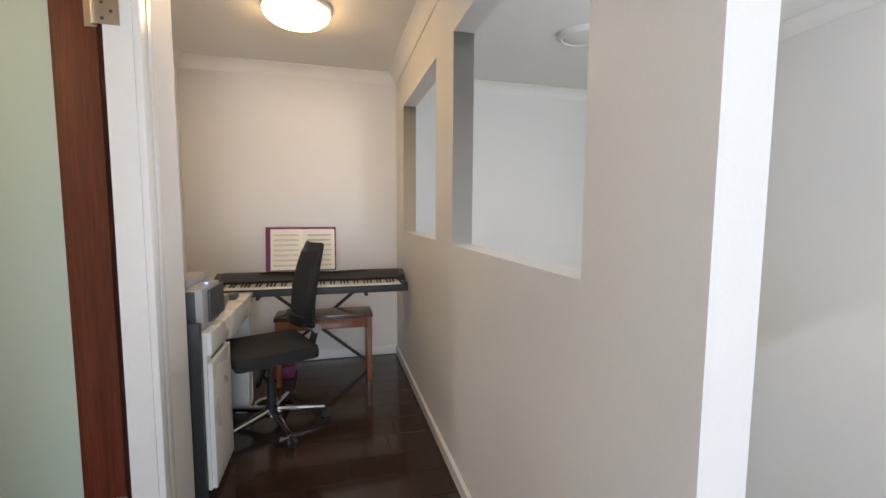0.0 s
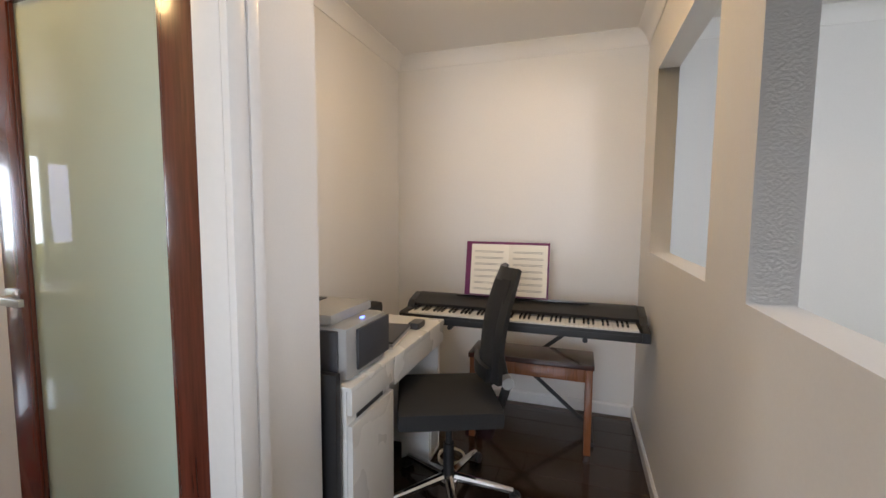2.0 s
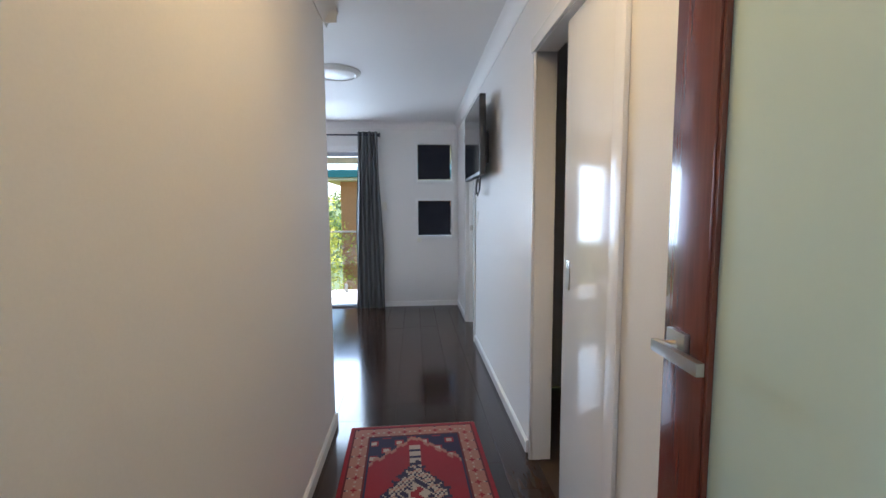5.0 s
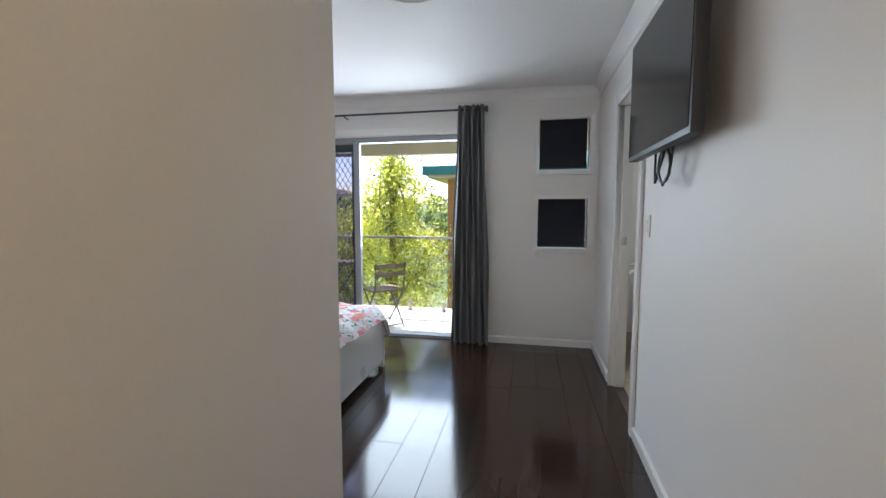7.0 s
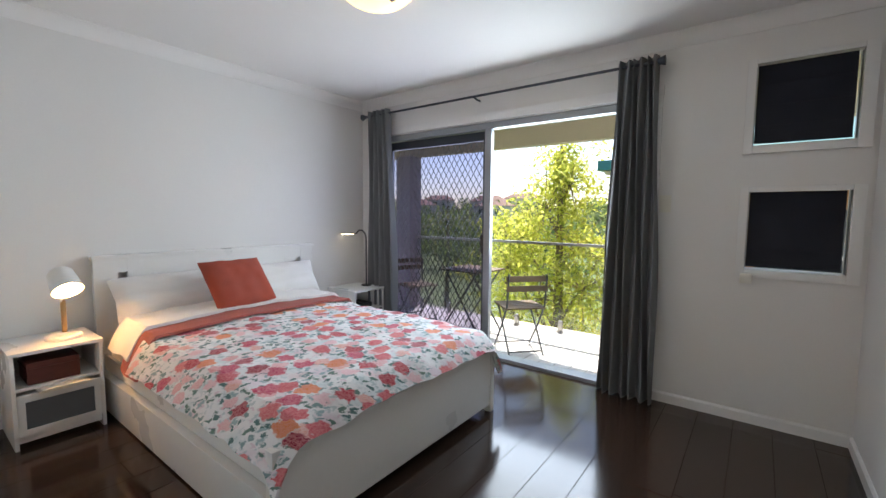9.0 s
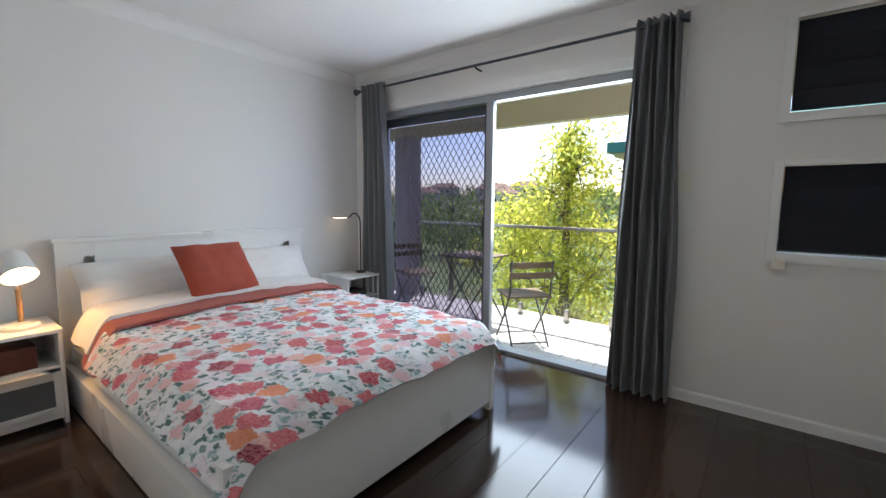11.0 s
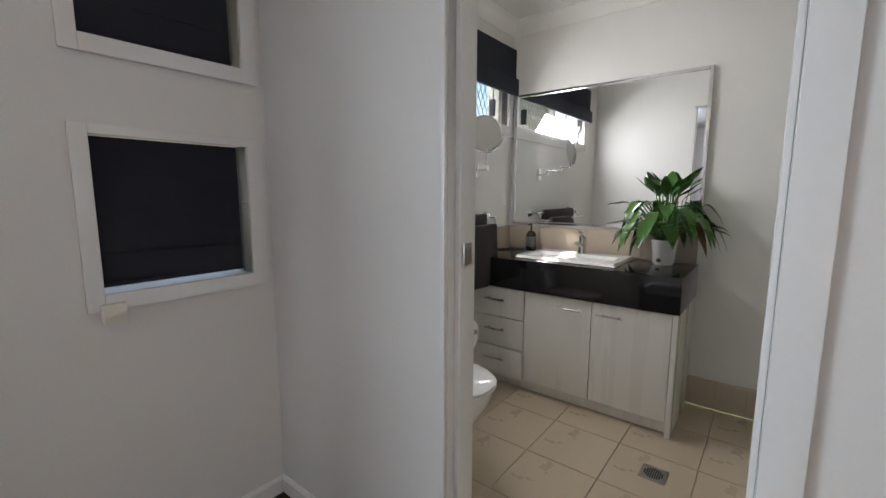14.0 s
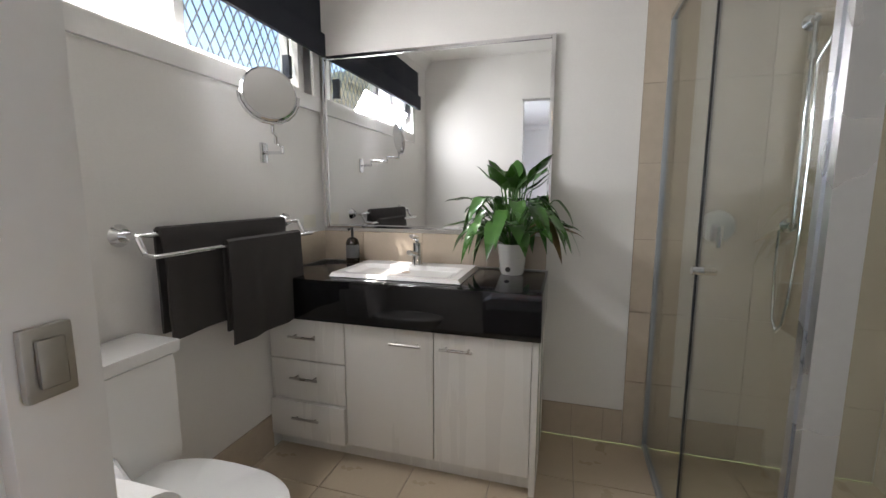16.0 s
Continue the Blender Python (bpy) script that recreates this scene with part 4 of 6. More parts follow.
RC = [mat("rug_red", (0.24, 0.012, 0.022), 1.0, vary=0.3, grain=300, bump=0.8), mat("rug_navy", (0.018, 0.014, 0.045), 1.0, vary=0.3, grain=300, bump=0.8), mat("rug_cream", (0.42, 0.34, 0.27), 1.0, vary=0.2, grain=300, bump=0.8), mat("rug_rose", (0.33, 0.15, 0.11), 1.0, vary=0.25, grain=300, bump=0.8), mat("rug_dark_red", (0.10, 0.008, 0.014), 1.0, vary=0.3, grain=300, bump=0.8)]


def rug_tone(i, j):
    di, dj = min(i, NX - 1 - i), min(j, NY - 1 - j)
    d = min(di, dj)
    run = j if di <= dj else i
    if d < 2:
        return 0
    if d < 12:
        if d in (2, 11):
            return 4
        a, b = (run % 9) - 4, d - 7
        m = abs(a) + abs(b)
        return 0 if m < 2 else 2 if m == 3 and (a * b) == 0 else 1 if m == 4 and a == 0 else 3
    if d == 12:
        return 1
    ci, cj = i - NX / 2 + 0.5, j - NY / 2 + 0.5
    far = abs(cj) + abs(ci) * 0.95
    if far > 48 + 2 * ((i // 3) % 2):
        a, b = (i + j) % 14 - 7, (i - j) % 14 - 7
        return 2 if abs(a) + abs(b) < 3 else 0 if abs(a) + abs(b) < 5 else 1
    if far > 45 + 2 * ((i // 3) % 2):
        return 3
    r = abs(ci) * 1.25 + abs(cj) * 0.8 + 2.5 * math.sin(ci * 0.9) * math.cos(cj * 0.9)
    if r < 4:
        return 0
    if r < 7:
        return 2
    if r < 11:
        return 1 if (i + j) % 5 else 2
    if r < 18:
        return 2 if (i * 3 + j * 5) % 7 < 4 else 3 if (i + j) % 2 else 1
    if r < 21:
        return 1
    if abs(ci) < 3 and abs(cj) < 40:
        return 2 if (j // 2) % 3 else 1
    return 0


bm = bmesh.new()
grid = [[bm.verts.new((RUGW * (i / NX - 0.5), RUGL * (j / NY - 0.5), 0.009)) for j in range(NY + 1)] for i in range(NX + 1)]
fs = []
for i in range(NX):
    for j in range(NY):
        f = bm.faces.new((grid[i][j], grid[i + 1][j], grid[i + 1][j + 1], grid[i][j + 1]))
        f.material_index = rug_tone(i, j)
        fs.append(f)
box(bm, -RUGW / 2, RUGW / 2, -RUGL / 2, RUGL / 2, 0.0, 0.0085)
rug = thing("rug", 1.90, 3.63, 0.0005, 1.5, "red and navy patterned oriental hall rug with cream fringe", "rug")
part("woven_field", bm, RC, rug, smooth=False)
for s in (-1, 1):
    bm = bmesh.new()
    for k in range(120):
        x = RUGW * (k / 119 - 0.5)
        box(bm, x - 0.0022, x + 0.0022, s * 0.622 - 0.012, s * 0.622 + 0.015 + 0.004 * math.sin(k * 2.1), 0.001, 0.004)
    part("fringe", bm, RC[2], rug, smooth=False)

# ---- piano nook ----
pn2 = thing("digital_piano", 3.93, 1.198, 0.70, 0, "black digital piano with white keys on a folding stand", "piano")
prof = [(-0.148, 0.0), (-0.148, 0.05), (-0.135, 0.058), (-0.03, 0.062), (0.0, 0.10), (0.12, 0.13), (0.148, 0.12), (0.148, 0.0)]
for y0, y1 in ((-0.662, -0.625), (0.625, 0.662)):
    bm = bmesh.new()
    a = [bm.verts.new((x, y0, z)) for x, z in prof]
    b = [bm.verts.new((x, y1, z)) for x, z in prof]
    bm.faces.new(a)
    bm.faces.new(b[::-1])
    for k in range(8):
        bm.faces.new((a[k], b[k], b[(k + 1) % 8], a[(k + 1) % 8]))
    part("end_block", bm, BLACKPL, pn2)
part("body", boxes((-0.148, 0.148, -0.6248, 0.6248, 0.0, 0.034), (-0.148, -0.14, -0.6248, 0.6248, 0.034, 0.05), bevel=0.002), BLACKPL, pn2)
part("control_panel", sheet(bmesh.new(), 6, 2, lambda u, v: (-0.005 + 0.15 * u, -0.6248 + 1.2496 * v, 0.085 + 0.05 * min(1, u * 1.3) - 0.012 * max(0, u - 0.8) * 5), 0.02), BLACKPL, pn2)
part("music_ledge", boxes((0.075, 0.10, -0.38, 0.38, 0.128, 0.136), bevel=0.002), BLACKGLOSS, pn2)
wk = boxes((-0.138, 0.0, -0.0112, 0.0112, 0.035, 0.058), bevel=0.0015)
w0 = part("white_key", wk, KEYWHITE, pn2)
bk = boxes((-0.09, 0.0, -0.0055, 0.0055, 0.0585, 0.070), bevel=0.002)
b0 = part("black_key", bk, BLACKGLOSS, pn2)
PITCH = 1.222 / 52
for k in range(52):
    y = 0.611 - PITCH * (k + 0.5)
    ob = w0 if k == 0 else new("white_key", w0.data)
    ob.parent = pn2
    ob.location = (0, y, 0)
first = True
for k in range(51):
    if (k + 5) % 7 in (2, 6):
        continue
    ob = b0 if first else new("black_key", b0.data)
    first = False
    ob.parent = pn2
    ob.location = (0, 0.611 - PITCH * (k + 1), 0)
for q in (-1, 1):
    part("stand_leg", pipe(bmesh.new(), [(0.30 + 0.02 * q, q * 0.42, -0.675), (0.30 + 0.02 * q, -q * 0.36, -0.022)], 0.013), BLACKPL, pn2)
for y in (-0.42, 0.42):
    part("stand_foot", pipe(bmesh.new(), [(0.10, y, -0.686), (0.48, y, -0.686)], 0.013), BLACKPL, pn2)
    part("stand_arm", pipe(bmesh.new(), [(-0.14, y * 0.86, -0.014), (0.34, y * 0.86, -0.014)], 0.013), BLACKPL, pn2)
part("stand_bolt", rod(bmesh.new(), (0.26, 0.03, -0.345), (0.34, 0.03, -0.345), 0.012), NICKEL, pn2)
mb = thing("music_book", 4.01, 1.275, 0.839, 0, "open cream music book in a purple folder on the piano", "music book")
lean = pose(0, 0, 0, 0, 10, 0)


def leaned(bm):
    bmesh.ops.transform(bm, matrix=lean, verts=bm.verts)
    return bm


part("folder", leaned(boxes((0.006, 0.014, -0.235, 0.26, 0.0, 0.325), bevel=0.002)), PURPLE, mb)
for s in (-1, 1):
    pg = part("page", leaned(sheet(bmesh.new(), 10, 2, lambda u, v, s=s: (-0.002 - 0.010 * math.sin(math.pi * u ** 0.6), s * 0.225 * u, 0.008 + 0.30 * v), 0.002)), PAPER, mb)
    for q in range(7):
        part("printed_line", leaned(boxes((-0.0162, -0.0155, min(s * 0.03, s * 0.20), max(s * 0.03, s * 0.20), 0.036 + q * 0.037, 0.038 + q * 0.037), (-0.0162, -0.0155, min(s * 0.03, s * 0.20), max(s * 0.03, s * 0.20), 0.043 + q * 0.037, 0.045 + q * 0.037))), INK, pg)

bench = thing("piano_bench", 4.045, 1.13, 0, 0, "orange-brown wooden piano bench with dark lid", "bench")
part("seat", boxes((-0.13, 0.13, -0.35, 0.35, 0.485, 0.515), bevel=0.008), DARKWOOD, bench)
part("apron", boxes((-0.11, -0.09, -0.31, 0.31, 0.41, 0.484), (0.09, 0.11, -0.31, 0.31, 0.41, 0.484), bevel=0.002), BENCHWOOD, bench)
for x in (-0.10, 0.10):
    for y in (-0.325, 0.325):
        part("leg", boxes((x - 0.018, x + 0.018, y - 0.018, y + 0.018, 0, 0.484), bevel=0.004), BENCHWOOD, bench)

ch = thing("office_chair", 3.38, 1.43, 0, 113, "black mesh office swivel chair with chrome five-star base", "chair")
sb = bmesh.new()
lathe(sb, [(0.05, 0.09), (0.05, 0.07)], 20)
part("hub", sb, CHROME, ch)
for k in range(5):
    a = 2 * math.pi * k / 5 + 0.35
    c, s = math.cos(a), math.sin(a)
    arm = bmesh.new()
    rod(arm, (0.03 * c, 0.03 * s, 0.095), (0.30 * c, 0.30 * s, 0.062), 0.023, 0.013, 10)
    part("base_arm", arm, CHROME, ch)
    cas = bmesh.new()
    for o in (-0.016, 0.016):
        rod(cas, (0.31 * c - s * (o - 0.010), 0.31 * s + c * (o - 0.010), 0.026), (0.31 * c - s * (o + 0.010), 0.31 * s + c * (o + 0.010), 0.026), 0.026, seg=16)
    rod(cas, (0.30 * c, 0.30 * s, 0.03), (0.30 * c, 0.30 * s, 0.066), 0.008)
    part("castor", cas, BLACKPL, ch)
part("gas_column", rod(rod(bmesh.new(), (0, 0, 0.08), (0, 0, 0.26), 0.026), (0, 0, 0.26), (0, 0, 0.41), 0.016), BLACKPL, ch)
part("mechanism", boxes((-0.11, 0.09, -0.09, 0.09, 0.385, 0.425), bevel=0.01), BLACKPL, ch)
part("seat", boxes((-0.215, 0.235, -0.23, 0.23, 0.43, 0.508), bevel=0.034), BLACKCLOTH, ch)
bkm = bmesh.new()
for (va, vb, ya, yb) in ((0, 1, 0, 0.14), (0, 1, 0.86, 1), (0, 0.12, 0.14, 0.86), (0.88, 1, 0.14, 0.86)):
    sheet(bkm, 4, 10, lambda u, v, va=va, vb=vb, ya=ya, yb=yb: (-0.19 - 0.10 * (va + (vb - va) * v) + 0.05 * math.cos((ya + (yb - ya) * u - 0.5) * 3) + 0.03 * math.sin(3 * (va + (vb - va) * v)), ((ya + (yb - ya) * u) - 0.5) * (0.37 - 0.13 * (va + (vb - va) * v) ** 4), 0.60 + 0.49 * (va + (vb - va) * v)), 0.022)
part("back_frame", bkm, BLACKPL, ch)
part("back_mesh", sheet(bmesh.new(), 12, 12, lambda u, v: (-0.196 - 0.10 * (0.12 + 0.76 * v) + 0.05 * math.cos((u - 0.5) * 2.2) + 0.03 * math.sin(3 * (0.12 + 0.76 * v)), (u - 0.5) * (0.29 - 0.04 * v ** 3), 0.65 + 0.39 * v), 0.003), BLACKCLOTH, ch)
part("back_support", pipe(bmesh.new(), [(-0.08, 0, 0.40), (-0.24, 0, 0.42), (-0.27, 0, 0.52), (-0.215, 0, 0.74)], 0.022), BLACKPL, ch)
part("adjust_knob", rod(bmesh.new(), (-0.26, -0.07, 0.56), (-0.26, 0.07, 0.56), 0.028), GREYPL, ch)

cab = thing("drawer_cabinet", 2.935, 1.87, 0, 0, "white drawer cabinet with a cut-out pull", "cabinet")
part("body", boxes((-0.165, 0.165, -0.27, 0.29, 0.03, 0.73), bevel=0.003), WHITEFURN, cab)
part("top_panel", boxes((-0.168, 0.168, -0.292, 0.29, 0.7305, 0.746), bevel=0.002), WHITEFURN, cab)
part("drawer_front", boxes((-0.162, 0.162, -0.290, -0.2705, 0.645, 0.728), bevel=0.002), WHITEFURN, cab)
part("door_front", boxes((-0.162, 0.162, -0.290, -0.2705, 0.035, 0.610), bevel=0.002), WHITEFURN, cab)
# black strip painted in for the shade inside the cut-out pull
part("pull_gap_shade", boxes((-0.10, 0.10, -0.2725, -0.2702, 0.611, 0.644)), BLACKPL, cab)
pr = thing("printer", 2.945, 1.83, 0.747, 0, "silver and black laser printer with blue light", "printer")
pr.scale = (1.08, 1.05, 1.12)
part("body", boxes((-0.14, 0.14, -0.21, 0.19, 0.0, 0.17), bevel=0.03), GREYPL, pr)
part("side_cover", boxes((0.1405, 0.152, -0.17, 0.17, 0.02, 0.16), bevel=0.005), DARKGREY, pr)
part("side_cover", boxes((-0.152, -0.1405, -0.18, 0.17, 0.02, 0.16), bevel=0.005), DARKGREY, pr)
part("top_cover", boxes((-0.135, 0.135, -0.15, 0.18, 0.1705, 0.205), bevel=0.015), GREYPL, pr)
part("front_cover", boxes((-0.085, 0.14, -0.221, -0.2105, 0.025, 0.155), bevel=0.005), DARKGREY, pr)
part("paper_slot", boxes((-0.09, 0.09, 0.02, 0.14, 0.2052, 0.208)), BLACKPL, pr)
part("power_light", boxes((-0.008, 0.008, -0.190, -0.180, 0.1685, 0.174)), BLUELED, pr)
solid("folded_board", boxes((-0.014, 0.014, -0.25, 0.25, 0, 0.80), bevel=0.004), BLACKPL, "black folded board standing beside the cabinet", "board", "", 2.738, 1.86, 0)

desk = thing("desk", 3.44, 1.875, 0, 0, "white desk with a drawer under the top", "desk")
part("desktop", boxes((-0.325, 0.325, -0.295, 0.30, 0.715, 0.74), bevel=0.003), WHITEFURN, desk)
part("drawer_front", boxes((-0.325, 0.315, -0.293, -0.275, 0.62, 0.7145), bevel=0.002), WHITEFURN, desk)
part("drawer_box", boxes((-0.30, 0.30, -0.2745, 0.20, 0.63, 0.7145)), WHITEFURN, desk)
part("leg_panel", boxes((0.29, 0.318, -0.27, 0.28, 0, 0.629)), WHITEFURN, desk)
part("leg_panel", boxes((-0.325, -0.305, -0.05, 0.28, 0, 0.629)), WHITEFURN, desk)
lp = thing("laptop", 3.30, 1.74, 0.741, 8, "closed black laptop on a pile of papers", "laptop")
part("papers", boxes((-0.13, 0.13, -0.10, 0.11, 0, 0.016)), PAPER, lp)
part("base", boxes((-0.15, 0.15, -0.105, 0.105, 0.0165, 0.03), bevel=0.004), GREYPL, lp)
part("lid", boxes((-0.15, 0.15, -0.105, 0.105, 0.0305, 0.04), bevel=0.004), DARKGREY, lp)
hp = thing("headphones", 3.18, 1.98, 0.741, 30, "white and black over-ear headphones lying on the desk", "headphones")
part("headband", pipe(bmesh.new(), [(0.085 * math.cos(a), 0.085 * math.sin(a), 0.07) for a in [k * 0.32 for k in range(11)]], 0.010), BLACKPL, hp)
for s in (-1, 1):
    part("ear_cup", rod(bmesh.new(), (s * 0.065, -0.01, 0.045), (s * 0.10, -0.015, 0.045), 0.042, 0.035, 20), LAMPWHITE, hp)
solid("bag", boxes((-0.14, 0.14, -0.10, 0.10, 0, 0.09), bevel=0.03), BLACKCLOTH, "black soft bag lying at the back of the desk", "bag", "", 3.56, 2.02, 0.741)
solid("mouse", boxes((-0.05, 0.05, -0.03, 0.03, 0, 0.035), bevel=0.014), DARKGREY, "dark grey computer mouse on the desk", "mouse", "", 3.55, 1.66, 0.741)
solid("power_box", boxes((-0.08, 0.08, -0.08, 0.08, 0, 0.30), (-0.065, 0.065, -0.083, -0.0805, 0.03, 0.26), bevel=0.006), WHITEFURN, "white box with cables under the desk", "box", "", 3.66, 1.68, 0)
solid("cable_coil", pipe(bmesh.new(), [(0.09 * math.cos(a) * (1 - a / 40), 0.07 * math.sin(a), 0.012 + a * 0.001) for a in [k * 0.45 for k in range(32)]], 0.006, 6), SWITCH, "cream power cable coiled on the floor", "cable", "", 3.66, 1.50, 0)
solid("hanging_cables", pipe(pipe(bmesh.new(), [(0, 0, 0.70), (0.02, 0.02, 0.5), (-0.02, 0.0, 0.3), (0.03, -0.03, 0.012)], 0.004, 6), [(0.06, 0, 0.70), (0.05, -0.03, 0.45), (0.09, 0.0, 0.2), (0.05, 0.02, 0.012)], 0.004, 6), BLACKPL, "thin black cables hanging behind the desk", "cable", "", 3.84, 1.70, 0)
solid("shoe_bag", boxes((-0.13, 0.13, -0.09, 0.09, 0, 0.10), bevel=0.035), PURPLE, "dark purple soft bag on the floor below the piano", "bag", "", 4.2, 1.45, 0)

# ---- bathroom ----
van = thing("vanity_unit", 4.18, 6.87, 0, 0, "white vanity cabinet with three drawers and two doors", "vanity")
part("carcass", boxes((-0.225, 0.255, -0.60, 0.615, 0.09, 0.66)), VANITY, van)
part("kickboard", boxes((-0.20, 0.25, -0.60, 0.615, 0.003, 0.0895)), VANITY, van)
part("end_panel", boxes((-0.25, 0.255, -0.625, -0.6005, 0.003, 0.662), bevel=0.002), VANITY, van)


def bar_handle(parent, y, z):
    bm = rod(bmesh.new(), (-0.282, y - 0.07, z), (-0.282, y + 0.07, z), 0.006)
    for s in (-0.048, 0.048):
        rod(bm, (-0.282, y + s, z), (-0.2505, y + s, z), 0.005)
    part("handle", bm, NICKEL, parent, "brushed bar handle")


for z0, z1 in ((0.085, 0.262), (0.268, 0.46), (0.466, 0.658)):
    d = part("drawer_front", boxes((-0.25 - (0.018 if z0 < 0.1 else 0), -0.2255, 0.222, 0.612, z0, z1), bevel=0.002), VANITY, van)
    bar_handle(d, 0.42, z1 - 0.075)
for y0, y1, hy in ((-0.194, 0.217, -0.08), (-0.598, -0.199, -0.30)):
    d = part("cabinet_door", boxes((-0.25, -0.2255, y0, y1, 0.085, 0.658), bevel=0.002), VANITY, van)
    bar_handle(d, hy, 0.60)
top = boxes((-0.27, 0.255, -0.633, 0.615, 0.665, 0.853), bevel=0.003)
solid("countertop", top, STONE, "thick glossy black stone vanity top", "countertop", "", 4.18, 6.87, 0)
sink = thing("wash_basin", 4.185, 6.885, 0.854, 0, "white rectangular porcelain basin set in black stone", "basin")
bm = bmesh.new()


def bowl(u, v):
    x, y = (u - 0.5) * 0.40, (v - 0.5) * 0.62
    a, b = abs(u - 0.5) * 2, abs(v - 0.5) * 2
    inx = min(1, max(0, (0.80 - a) / 0.14)) if u < 0.5 else min(1, max(0, (0.45 - a) / 0.14))
    iny = min(1, max(0, (0.84 - b) / 0.12))
    out = 0.016 if a > 0.97 or b > 0.98 else 0.0
    k = inx * iny
    return (x, y, 0.0185 - out - 0.017 * k * k * (3 - 2 * k))


sheet(bm, 40, 50, bowl)
part("bowl", bm, PORCELAIN, sink)
part("drain_ring", lathe(bmesh.new(), [(0.022, 0.0022), (0.022, 0.006), (0.008, 0.0065)], 20, -0.02, 0), CHROME, sink)
part("overflow", rod(bmesh.new(), (0.083, 0, 0.012), (0.087, 0, 0.0145), 0.012), CHROME, sink)
tap = thing("basin_tap", 4.325, 6.885, 0.873, 0, "chrome mixer tap on the basin", "tap")
part("body", lathe(bmesh.new(), [(0.027, 0), (0.025, 0.02), (0.022, 0.09), (0.024, 0.11)], 20), CHROME, tap)
part("spout", rod(bmesh.new(), (0, 0, 0.05), (-0.12, 0, 0.075), 0.015, 0.012), CHROME, tap)
part("lever", pipe(bmesh.new(), [(0, 0, 0.115), (-0.01, 0, 0.135), (-0.085, 0, 0.15)], 0.011), CHROME, tap)
soap = thing("soap_bottle", 4.36, 7.27, 0.854, 0, "brown glass soap bottle with black pump", "soap bottle")
part("bottle", lathe(bmesh.new(), [(0.034, 0), (0.036, 0.01), (0.036, 0.11), (0.028, 0.13), (0.014, 0.14)], 24), mat("amber_dark_bottle", (0.02, 0.012, 0.008), 0.1), soap)
part("bottle_label", lathe(bmesh.new(), [(0.0364, 0.03), (0.0366, 0.031), (0.0366, 0.10), (0.0364, 0.101)], 24), mat("grey_printed_label", (0.10, 0.10, 0.10), 0.6), soap)
part("pump", pipe(bmesh.new(), [(0, 0, 0.14), (0, 0, 0.19), (-0.04, 0, 0.185)], 0.007), BLACKPL, soap)

mir = tagged(new("wall_mirror"), "large rectangular mirror in a chrome frame above the vanity", "mirror")
mir.matrix_world = pose(MW - 0.002, 6.85, 1.05, 0, 0, 0)
part("glass", boxes((-0.014, -0.002, -0.592, 0.592, 0.008, 0.886)), MIRROR, mir)
for y0, y1, z0, z1 in ((-0.612, -0.592, -0.01, 0.906), (0.592, 0.612, -0.01, 0.906), (-0.592, 0.592, 0.886, 0.906), (-0.592, 0.592, -0.01, 0.008)):
    part("frame_bar", boxes((-0.022, -0.001, y0, y1, z0, z1), bevel=0.006), CHROME, mir)

pot = thing("potted_plant", 4.30, 6.40, 0.854, 0, "peace lily with arching green leaves in a white pot", "plant")
part("pot", lathe(bmesh.new(), [(0.050, 0), (0.056, 0.01), (0.070, 0.14), (0.072, 0.145), (0.066, 0.145), (0.062, 0.12)], 28), PORCELAIN, pot)
part("soil", lathe(bmesh.new(), [(0.061, 0.118), (0.061, 0.125), (0.01, 0.127)], 20), SOIL, pot)
part("pot_mark", rod(bmesh.new(), (-0.0665, 0.012, 0.03), (-0.0615, 0.012, 0.03), 0.012), BLACKPL, pot)
rl = random.Random(11)
for k in range(58):
    a = k * 2.399 + rl.uniform(-0.2, 0.2)
    reach = rl.uniform(0.07, 0.23) if k > 9 else rl.uniform(0.02, 0.08)
    rise = rl.uniform(0.20, 0.36) if k > 9 else rl.uniform(0.36, 0.44)
    fall = rl.uniform(0.02, 0.22) if k > 9 else 0.0
    wid = rl.uniform(0.028, 0.043)
    ln = rl.uniform(0.13, 0.19)
    c, s = math.cos(a), math.sin(a)
    if c > 0:
        c *= 0.45
    base = Vector((0.02 * c, 0.02 * s, 0.125))
    tip = Vector((reach * c, reach * s, rise))
    bm = pipe(bmesh.new(), [base, base.lerp(tip, 0.55) + Vector((0, 0, 0.03)), tip], 0.0028, 5)
    out = Vector((c, s, 0))
    side = Vector((-s, c, 0)).normalized()

    def leaf(u, v, tip=tip, out=out, side=side, ln=ln, fall=fall, wid=wid):
        w = wid * math.sin(math.pi * min(1, u * 0.96 + 0.04)) ** 0.8 * (1.15 - 0.5 * u)
        q = (v - 0.5) * 2
        return tip + out * (ln * (0.75 * u)) + Vector((0, 0, (0.10 if fall == 0 else 0.03) * u - fall * u * u * 1.1 + 0.25 * w * abs(q) + 0.004 * math.sin(9 * u))) + side * (w * q)

    sheet(bm, 8, 4, leaf)
    part("leaf", bm, LEAFDRY if k in (23, 41) else LEAF, pot)

wc = thing("toilet", 3.10, 7.13, 0, 0, "white porcelain toilet with closed lid", "toilet")


def oval(cx, cy, rx, ry, power=2.4):
    return [(cx + rx * math.copysign(abs(math.cos(t)) ** (2 / power), math.cos(t)), cy + ry * math.copysign(abs(math.sin(t)) ** (2 / power), math.sin(t))) for t in [2 * math.pi * k / 36 for k in range(36)]]


